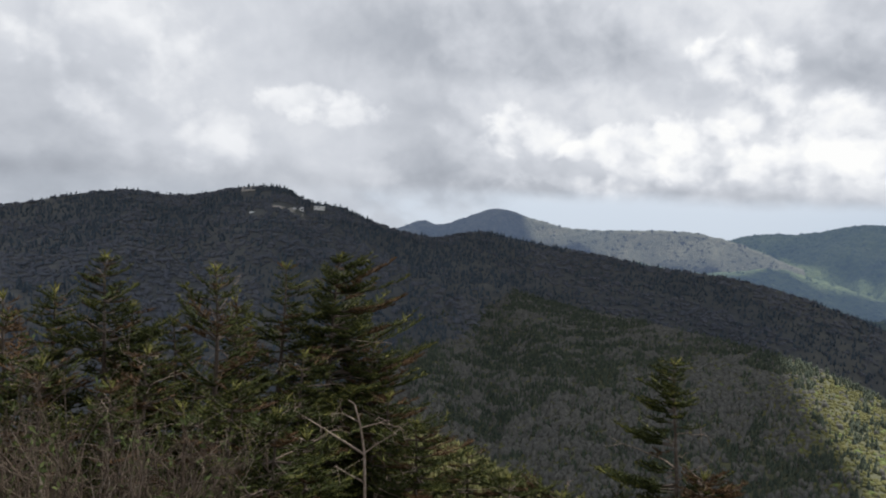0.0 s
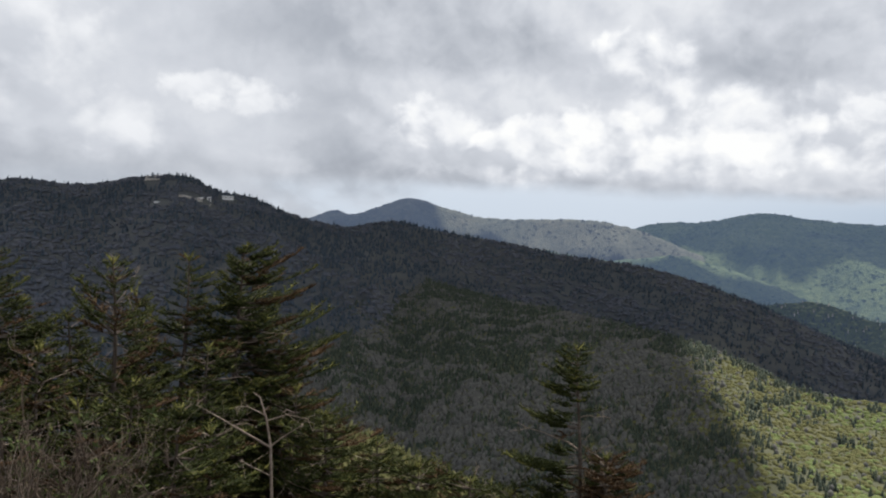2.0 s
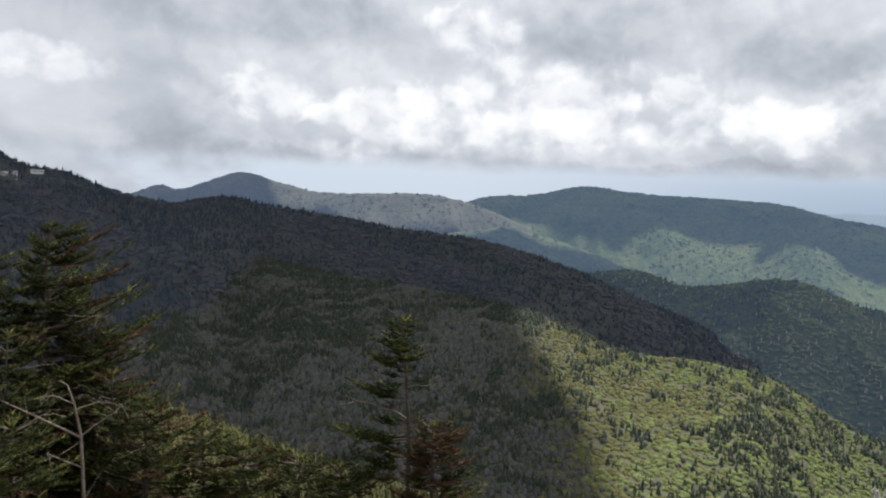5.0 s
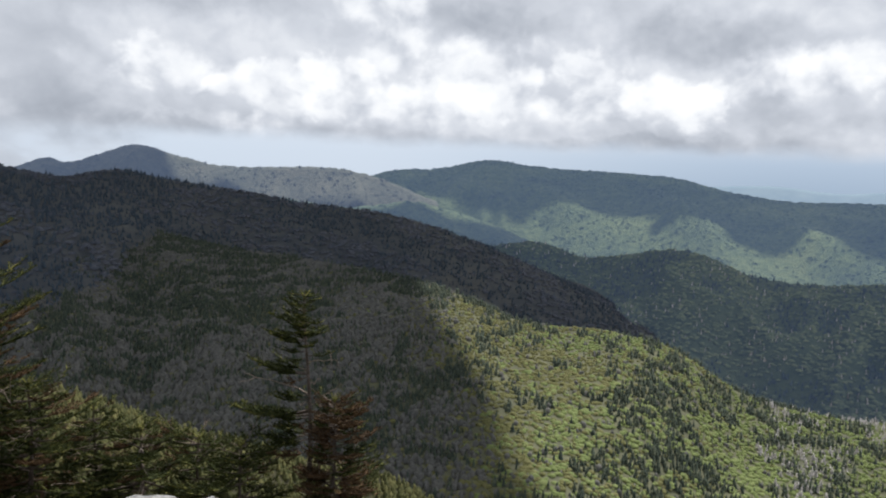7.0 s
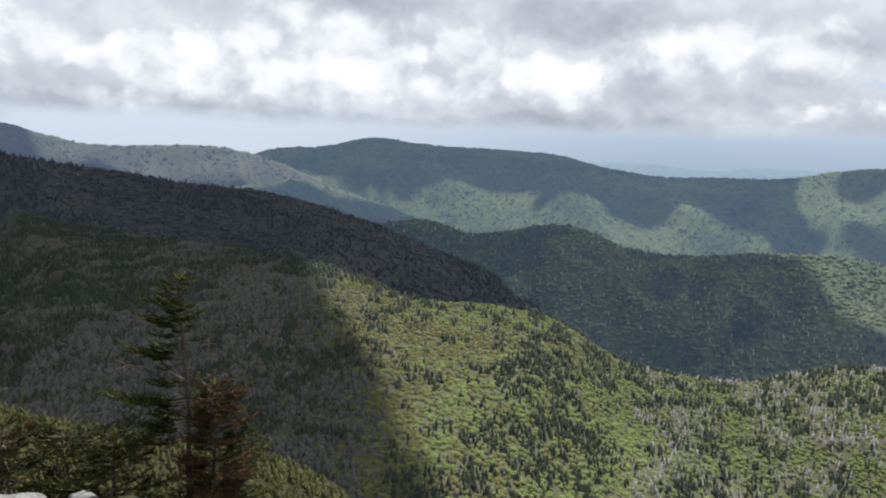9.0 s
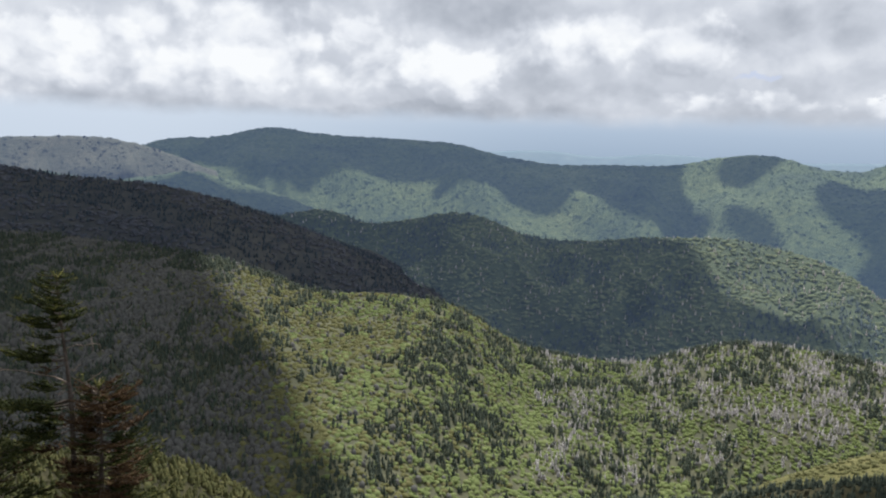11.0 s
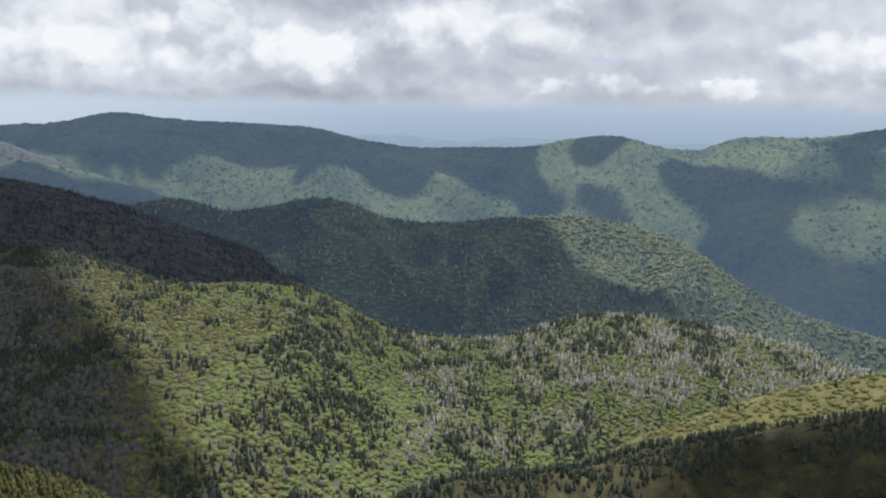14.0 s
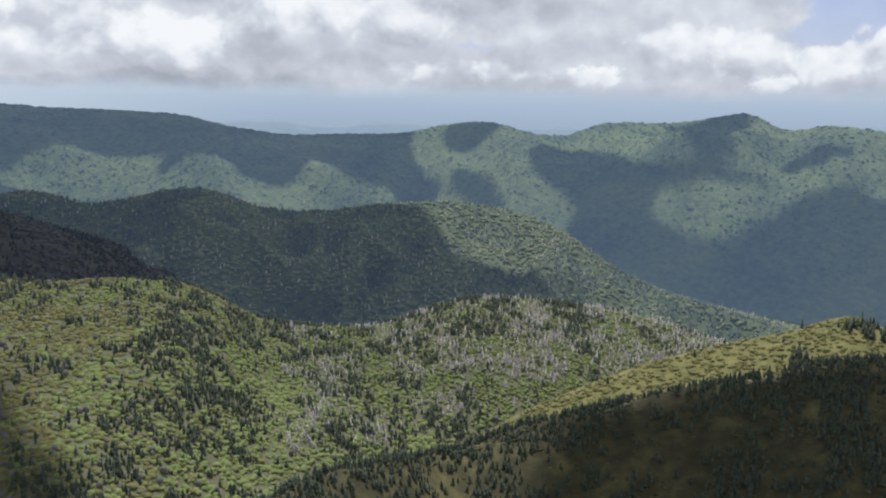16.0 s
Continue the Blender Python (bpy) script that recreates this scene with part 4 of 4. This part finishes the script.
def leader(thing, r, trunk, per_metre=60):
    """The tip of a fir."""
    tip, limb = trunk[-1], Sticks(5)
    limb.tube([trunk[-2], tip], 0.006, 0.003)
    shoots = [(trunk[-2], tip + np.array([0, 0, 0.05]))]
    for k in range(5):
        a = r.rand() * 6.3
        shoots.append((tip - np.array([0, 0, 0.03 + 0.04 * r.rand()]), tip + np.array([0.07 * math.cos(a), 0.07 * math.sin(a), 0.05])))
    part("leader", bough_mesh("leader", limb, shoots, r, per_metre, NEEDLES, [True] * len(shoots)), thing)


def fir(label, az, d, top, spread, seed, flag=0.0, flag_way=90.0, start=0.08, whorl=0.17, rust=0.08, bare=0.1, lean=0.0, shape=0.75, rust_side=None, up=24.0, gap=None, fine=0.086, many=(5, 9)):
    """A stunted mountain fir: az and d say where it stands, top is the height of its tip; flag_way (degrees of azimuth) is where the wind has drawn it."""
    r = np.random.RandomState(seed)
    x, y, z = standing(az, d)
    high = top - z
    thing = tagged(new("fir_tree"), label, "fir tree", group="stunted firs on the mountain top")
    thing.location = (x, y, z)
    t = np.linspace(0, 1, 12)
    bend = 0.012 * high
    fx, fy = math.sin(radians(flag_way)), math.cos(radians(flag_way))
    trunk = np.column_stack([lean * high * t ** 1.5 * fx + bend * (np.sin(t * 5 + seed) - math.sin(seed)), lean * high * t ** 1.5 * fy + bend * (np.cos(t * 4 + seed) - math.cos(seed)), t * high])
    stem = Sticks(7)
    stem.tube(trunk, 0.013 * high + 0.012, 0.006)
    part("trunk", stem.mesh("trunk", BARK), thing)
    h = start * high
    while h < high * 0.985:
        s = h / high
        root = np.array([np.interp(s, t, trunk[:, k]) for k in range(3)])
        for k in range(r.randint(*many)):
            a = r.rand() * 2 * math.pi
            out = np.array([math.sin(a), math.cos(a), 0.0])
            reach = (spread * (1 - s) ** shape * (0.5 + 0.65 * r.rand()) + 0.07) * (1 + flag * (out[0] * fx + out[1] * fy))
            reach = min(max(reach * (1 + 0.18 * math.sin(2 * a + seed * 1.7 + 5 * s) + 0.17 * math.sin(3 * a - seed + 21 * s)), 0.07), 1.3)
            if gap and gap[0] < s < gap[1] and r.rand() < gap[2]:
                continue
            climb = math.tan(radians(-6 + up * s ** 1.3 + r.uniform(-11, 14)))
            if r.rand() < bare * (1.4 - s):
                tt = np.linspace(0, 1, 7)
                dry_bough(thing, r, root + out * reach * tt[:, None] + np.array([0, 0, 1.0]) * (reach * climb * tt)[:, None] + r.randn(7, 3) * 0.015 * reach, out, reach)
                continue
            brown = r.rand() < rust
            if rust_side and math.cos(a - radians(rust_side[0])) > 0.3 and rust_side[1] < s < rust_side[2]:
                brown = r.rand() < 0.3
            bough(thing, r, root, a, reach, climb, brown, fine=fine)
        h += whorl * r.uniform(0.7, 1.25) * (1.15 - 0.6 * s)
    leader(thing, r, trunk)
    return thing


def lone_fir():
    """A thin fir on the slope's edge: a dense flat-topped crown, a bare mid trunk and long boughs drawn to one side by the wind."""
    r = np.random.RandomState(35)
    x, y, z = standing(17.6, 8.1)
    thing = tagged(new("fir_tree"), "lone sparse fir with a dense top and a bare mid trunk", "fir tree", group="stunted firs on the mountain top")
    thing.location = (x, y, z)
    high = 0.24 - z
    t = np.linspace(0, 1, 14)
    aside = np.array([-math.cos(radians(17.3)), math.sin(radians(17.3)), 0.0])   # the wind's way
    trunk = aside * (0.10 * t ** 2 + 0.012 * np.sin(t * 9))[:, None] + np.column_stack([0 * t, 0 * t, t * high])
    stem = Sticks(8)
    stem.tube(trunk, 0.034, 0.008)
    part("trunk", stem.mesh("trunk", BARK), thing)
    lee = math.atan2(aside[0], aside[1])

    def at(below):
        s = 1 - below / high
        return np.array([np.interp(s, t, trunk[:, k]) for k in range(3)])

    # the top: tiers from the tip down, longer on the lee side
    for below, left, right in ((0.03, 0.17, 0.15), (0.11, 0.26, 0.11), (0.20, 0.30, 0.10), (0.31, 0.36, 0.20), (0.40, 0.40, 0.25), (0.50, 0.36, 0.12)):
        for k in range(7):
            a = 2 * math.pi * (k + r.rand()) / 7
            w = 0.5 + 0.5 * math.cos(a - lee)
            bough(thing, r, at(below + r.uniform(-0.03, 0.03)), a, (left * w + right * (1 - w)) * r.uniform(0.75, 1.1), math.tan(radians(r.uniform(2, 16))), False, fine=0.045)
    # single boughs below: depth under the tip, turn from the lee side in degrees, reach, climb in degrees
    for below, turn, reach, climb, brown in ((0.60, 8, 0.30, 4, False), (0.66, -35, 0.24, -4, False), (0.64, 172, 0.26, 2, False), (0.82, -6, 0.60, 12, False), (0.84, 14, 0.50, 8, False), (0.80, 30, 0.44, 14, False), (0.86, -12, 0.26, -14, True),
                                            (1.06, 5, 0.34, 0, False), (1.10, -8, 0.40, 6, False), (1.24, 0, 0.84, 3, False), (1.27, 12, 0.76, 0, False), (1.22, -14, 0.66, 2, False), (1.30, 24, 0.50, -4, False), (1.33, -20, 0.44, -6, False),
                                            (1.48, 6, 0.56, -4, False), (1.52, -16, 0.50, -4, False), (1.46, 30, 0.40, -2, False), (1.66, 0, 0.44, -8, True), (1.36, 175, 0.24, 0, True), (1.58, 150, 0.30, 4, True)):
        bough(thing, r, at(below), lee + radians(turn), reach, math.tan(radians(climb)), brown, fine=0.045)
    for below, turn, reach, climb in ((1.04, 2, 0.66, 18), (0.72, 176, 0.30, 6), (0.95, 150, 0.14, 20), (1.15, -60, 0.2, 10), (1.18, 185, 0.30, 40)):
        a = lee + radians(turn)
        out, tt = np.array([math.sin(a), math.cos(a), 0.0]), np.linspace(0, 1, 6)
        dry_bough(thing, r, at(below) + out * reach * tt[:, None] + np.array([0, 0, 1.0]) * (math.tan(radians(climb)) * reach * tt)[:, None] + r.randn(6, 3) * 0.01, out, reach)
    leader(thing, r, trunk)


lone_fir()
fir("broad wind-flagged fir with brown patches and bare twigs", -7.4, 9.9, 1.02, 1.90, 21, 0.45, 95, whorl=0.15, many=(7, 11), rust=0.07, bare=0.10, shape=0.62, rust_side=(90, 0.6, 0.9))
fir("slim dark green fir with a forked tip", -11.4, 9.6, 0.92, 1.35, 22, 0.1, 80, whorl=0.17, shape=0.85)
fir("open-crowned fir with long upswept side branches", -16.2, 8.6, 0.96, 1.15, 23, 0.15, 260, whorl=0.19, gap=(0.60, 0.75, 0.5), shape=0.7, up=40, bare=0.14)
fir("dark fir with a bent tip", -23.8, 9.4, 1.02, 1.2, 24, 0.2, 90, whorl=0.16, lean=0.04, shape=0.7)
fir("half-dead fir with a brown crown", -28.6, 8.2, 0.72, 1.0, 25, 0.2, 260, rust=0.5, bare=0.3, whorl=0.16, shape=0.55)
fir("brownish young fir with dead twigs", -20.0, 8.0, 0.20, 0.8, 26, 0.1, 60, rust=0.35, bare=0.3, shape=0.55)
fir("dark green wind-bent fir on the slope's edge", -32.0, 9.0, 0.9, 0.9, 27, 0.1, 90, rust=0.2)
fir("low spreading fir with yellow-green tips", -11.5, 6.7, -0.12, 0.85, 28, whorl=0.14, shape=0.4)
fir("low spreading fir with yellow-green tips", -9.4, 7.2, -0.45, 0.6, 29, whorl=0.14, shape=0.4)
for k, (az_, d_, top_, w_) in enumerate(((-14.5, 7.6, -0.1, 0.75), (-3.6, 9.0, -0.5, 0.7), (-18.0, 7.2, -0.15, 0.7), (-22.5, 7.4, 0.0, 0.75), (-13.8, 9.4, 0.2, 0.75), (-26.5, 7.6, 0.2, 0.75), (-9.6, 8.6, 0.05, 0.8), (-26.4, 9.6, 0.62, 0.8), (-21.6, 9.7, 0.42, 0.8), (-18.6, 9.2, 0.30, 0.75), (-14.2, 10.2, 0.45, 0.7), (-6.0, 10.6, 0.2, 0.9))):
    fir("dense dark young fir among taller ones", az_, d_, top_, w_, 40 + k, whorl=0.16, shape=0.5, rust=0.12 + 0.08 * (k % 3), bare=0.15, fine=0.085)
fir("bushy low fir at the edge of the slope", -1.4, 8.4, -0.62, 0.85, 30, 0.1, 90, whorl=0.14, shape=0.45, rust=0.12)
fir("broad dark fir leaning from the wind", -4.4, 9.8, -0.05, 0.95, 51, 0.2, 95, whorl=0.16, shape=0.5, rust=0.12, bare=0.15)
fir("bushy low fir at the edge of the slope", 2.6, 8.8, -1.05, 0.85, 31, 0.1, 90, whorl=0.14, shape=0.45)
fir("low dark fir scrub beside the rocks", 5.8, 8.3, -1.15, 0.85, 32, whorl=0.13, shape=0.4)
fir("low dark fir scrub beside the rocks", 9.6, 8.4, -1.32, 0.75, 33, whorl=0.13, shape=0.4)
fir("low dark fir scrub beside the rocks", 12.6, 8.0, -1.28, 0.7, 34, whorl=0.13, shape=0.4)
fir("low dying fir, mostly rust-brown, at a lone fir's foot", 19.1, 7.9, -0.78, 0.62, 36, 0.15, 90, whorl=0.08, shape=0.42, rust=0.66, bare=0.15, fine=0.075, many=(6, 10))


def dead_tree():
    """A bare forked snag."""
    x, y, z = standing(-5.0, 6.7)
    thing = tagged(new("dead_tree"), "small bare grey dead tree with forked branches", "dead tree")
    thing.location = (x, y, z)
    fork, top = -0.47 - z, 0.08 - z
    trunk, r = Sticks(7), np.random.RandomState(5)
    trunk.tube([(0.01, 0, 0), (0.02, 0, fork * 0.5), (0, 0, fork), (-0.05, 0.02, fork + 0.25), (-0.10, 0.0, fork + 0.42), (-0.16, 0.03, top - 0.10)], 0.017, 0.003)
    for path, a, b in (([(0, 0, fork - 0.01), (-0.17, -0.03, fork + 0.10), (-0.36, -0.05, fork + 0.22), (-0.60, -0.06, fork + 0.36)], 0.016, 0.004),
                       ([(0.0, 0, fork), (0.10, -0.02, fork + 0.09), (0.26, -0.05, fork + 0.20)], 0.010, 0.004),
                       ([(-0.04, 0, fork + 0.22), (0.12, 0.05, fork + 0.26), (0.3, 0.06, fork + 0.22)], 0.008, 0.003),
                       ([(-0.06, 0, fork + 0.27), (-0.2, 0.03, fork + 0.33), (-0.3, 0.06, fork + 0.32)], 0.007, 0.003),
                       ([(0.0, 0, fork - 0.25), (-0.14, -0.05, fork - 0.16), (-0.24, -0.06, fork - 0.10)], 0.008, 0.003)):
        limbs = Sticks(5)
        limbs.tube(path, a * 0.75, b * 0.8)
        for k in range(5):
            q = np.array(path[r.randint(1, len(path))])
            limbs.tube([q, q + r.randn(3) * 0.04, q + r.randn(3) * 0.08 + np.array([0, 0, 0.03])], 0.003, 0.001)
        part("branch", limbs.mesh("branch", DRIED), thing)
    part("trunk", trunk.mesh("trunk", DRIED), thing)


dead_tree()


def shrub(az, d, high, wide, seed, leafy, label):
    """A twiggy shrub: thin stems that fork again and again, with a few narrow leaves."""
    r = np.random.RandomState(seed)
    thing = tagged(new("shrub"), label, "shrub", group="twiggy shrubs on the mountain top")
    thing.location = standing(az, d, 0.03)
    verts, faces = [], []

    def grow(stems, p, way, long, thick, depth):
        half = p + way * long * 0.5 + r.randn(3) * long * 0.06
        e = p + way * long + r.randn(3) * long * 0.08
        stems.tube([p, half, e], thick, thick * 0.55)
        if depth == 0:
            if r.rand() < leafy:
                for k in range(r.randint(2, 5)):
                    g = way * 0.5 + r.randn(3) * 0.6
                    g /= np.linalg.norm(g)
                    across = np.cross(g, r.randn(3))
                    across *= 0.009 / np.linalg.norm(across)
                    size = r.uniform(0.035, 0.065)
                    n = len(verts)
                    verts.extend([e, e + g * size * 0.5 + across, e + g * size, e + g * size * 0.5 - across])
                    faces.append((n, n + 1, n + 2, n + 3))
            return
        for k in range(r.randint(2, 4)):
            w = way + r.randn(3) * 0.42
            w[2] += 0.12
            w /= np.linalg.norm(w)
            grow(stems, e if k else half, w, long * r.uniform(0.5, 0.85), thick * 0.6, depth - 1)

    for k in range(22):
        a = r.rand() * 6.28
        q = r.rand() ** 0.5 * wide * 0.45
        way = np.array([math.cos(a) * 0.45 * r.rand(), math.sin(a) * 0.45 * r.rand(), 1.0])
        stem = Sticks(4)
        grow(stem, np.array([math.cos(a) * q, math.sin(a) * q, 0.0]), way / np.linalg.norm(way), high * r.uniform(0.22, 0.58), r.uniform(0.006, 0.012), 3)
        part("stem", stem.mesh("stem", TWIG), thing)
    if faces:
        part("leaves", mesh_from("leaves", np.array(verts), np.array(faces), LEAVES, smooth=False), thing, "narrow green leaves")["kind"] = "stuff"


for k, (az_, d_, h_, w_, leafy_) in enumerate(((-27.5, 4.6, 1.0, 0.9, 0.12), (-23.5, 5.0, 1.15, 0.9, 0.30), (-20.0, 5.0, 1.0, 0.8, 0.10), (-17.2, 5.4, 0.8, 0.7, 0.08), (-25.5, 6.0, 1.25, 0.9, 0.45), (-30.5, 5.4, 1.2, 0.9, 0.2))):
    shrub(az_, d_, h_, w_, 60 + k, leafy_, "bare brown twiggy shrub on the slope" if leafy_ < 0.25 else "twiggy shrub with sparse narrow green leaves")


def boulder(az, d, sx, sy, sz, seed, turn):
    r = np.random.RandomState(seed)
    bm = bmesh.new()
    bmesh.ops.create_icosphere(bm, subdivisions=4, radius=1.0)
    planes = [(Vector(r.randn(3)).normalized(), r.uniform(0.35, 0.75)) for _ in range(16)]
    for v in bm.verts:
        for n_, q in planes:
            over = v.co.dot(n_) - q
            if over > 0:
                v.co -= n_ * over * 0.97
        k = v.co * 2.3 + Vector((seed * 3.1, 0, 0))
        v.co *= 1 + 0.10 * noise.noise(k) + 0.05 * noise.noise(k * 3) + 0.025 * noise.noise(k * 8)
        v.co = Vector((v.co.x * sx, v.co.y * sy, v.co.z * sz))
    me = bpy.data.meshes.new("boulder")
    bm.to_mesh(me)
    bm.free()
    me.materials.append(ROCK)
    for p_ in me.polygons:
        p_.use_smooth = True
    ob = tagged(new("boulder", me), "pale grey lichened rock half buried in the slope", "rock", group="rocks on the mountain top")
    x, y, z = standing(az, d, 0)
    ob.location = (x, y, z + sz * 0.25)
    ob.rotation_euler = (0.1, 0.05, radians(turn))


for k, (az_, d_, a_, b_, c_) in enumerate(((7.4, 6.87, 0.3, 0.24, 0.09), (10.5, 6.88, 0.17, 0.14, 0.09), (7.9, 6.75, 0.28, 0.22, 0.09), (11.0, 6.87, 0.15, 0.12, 0.08), (6.6, 6.44, 0.25, 0.2, 0.09), (22.7, 7.63, 0.12, 0.1, 0.08), (16.4, 7.29, 0.12, 0.1, 0.07))):
    boulder(az_, d_, a_ * 1.15, b_, c_ * 1.6, 80 + k, 37 * k)


# ---------------------------------------------------------------- buildings on the far summit
PLASTER = surface("pale_plaster", [(0.2, (0.72, 0.71, 0.69)), (0.8, (0.86, 0.85, 0.83))], 0.6, 0.08)
ROOFING = surface("pale_roofing", [(0.2, (0.58, 0.58, 0.59)), (0.8, (0.76, 0.75, 0.75))], 0.6, 0.08)
PANE = surface("dark_panes", [(0.2, (0.03, 0.035, 0.04)), (0.8, (0.06, 0.065, 0.07))], 0.6, 0.08, rough=0.15)
GRAVEL = surface("pale_gravel", [(0.2, (0.24, 0.22, 0.20)), (0.8, (0.42, 0.39, 0.36))], 0.3, 0.04)


def block(x0, x1, y0, y1, z0, z1, material, name, peak=0.0):
    """A box, or with a peak a gabled roof."""
    if peak:
        v = [(x0, y0, z0), (x1, y0, z0), (x1, y1, z0), (x0, y1, z0), (x0, (y0 + y1) / 2, z0 + peak), (x1, (y0 + y1) / 2, z0 + peak)]
        q = [(0, 3, 2, 1), (0, 1, 5, 4), (2, 3, 4, 5), (0, 4, 3), (1, 2, 5)]
    else:
        v = [(x, y, z) for z in (z0, z1) for x, y in ((x0, y0), (x1, y0), (x1, y1), (x0, y1))]
        q = [(0, 3, 2, 1), (4, 5, 6, 7), (0, 1, 5, 4), (1, 2, 6, 5), (2, 3, 7, 6), (3, 0, 4, 7)]
    me = bpy.data.meshes.new(name)
    me.from_pydata(v, [], q)
    me.materials.append(material)
    return me


def summit_building(az, el, wide, deep, high, bays, label, side=0.0):
    a, d, z = summit.face(az, el)
    thing = tagged(new("summit_building"), label, "building", group="buildings on the far summit")
    thing.matrix_world = pose(d * math.sin(radians(a)), d * math.cos(radians(a)), z - 1.0, 0, 0, -a) @ pose(side, 0, 0)
    part("wall", block(-wide / 2, wide / 2, -deep / 2, deep / 2, -3, high, PLASTER, "wall"), thing)
    part("roof", block(-wide / 2 - 0.6, wide / 2 + 0.6, -deep / 2 - 0.6, deep / 2 + 0.6, high, high, ROOFING, "roof", peak=deep * 0.22), thing)
    for k in range(bays):
        x = -wide / 2 + wide * (k + 0.5) / bays
        part("window", block(x - 0.9, x + 0.9, -deep / 2 - 0.06, -deep / 2 + 0.1, high * 0.35, high * 0.75, PANE, "window"), thing)


summit_building(-13.5, -0.55, 11, 8, 4.5, 4, "pale low building on the far summit")
summit_building(-13.1, -0.15, 10, 8, 4.0, 3, "pale low building on the far summit")
summit_building(-11.7, -0.05, 13, 8, 3.6, 5, "pale long building on the far summit")
summit_building(-10.9, 0.0, 17, 8, 4.0, 6, "pale long building on the far summit")
summit_building(-10.2, -0.05, 9, 7, 3.2, 3, "pale low building on the far summit")
summit_building(-8.9, 0.2, 20, 7, 3.0, 6, "pale long building on the far summit")
summit_building(-12.7, 0.85, 12, 6, 2.8, 3, "small pale building near the far summit's top")


def clearing(az0, az1, el0, el1, label):
    """A bare patch of ground laid on the summit's face."""
    n, rows = 14, []
    for i in range(7):
        line = []
        for j in range(n):
            a, d, z = summit.face(az0 + (az1 - az0) * j / (n - 1), el0 + (el1 - el0) * i / 6)
            c = min(np.searchsorted(summit.az, a), len(summit.az) - 1)
            z = np.interp(d, summit.dist[:summit.front, c], summit.high[:summit.front, c]) + 1.2
            edge = 0.4 * math.sin(j * 2.1 + i * 1.3)
            line.append((d * math.sin(radians(a + edge * 0.05)), d * math.cos(radians(a + edge * 0.05)) + edge, z))
        rows.append(line)
    me = mesh_from("clearing", np.array(rows).reshape(-1, 3), grid_faces(7, n), GRAVEL)
    tagged(new("clearing", me), label, "clearing", kind="structure")


clearing(-14.4, -13.4, 0.95, 1.35, "pale bare ground near the far summit's top")
clearing(-12.2, -10.0, -0.35, -0.15, "pale gravel lot beside the summit buildings")
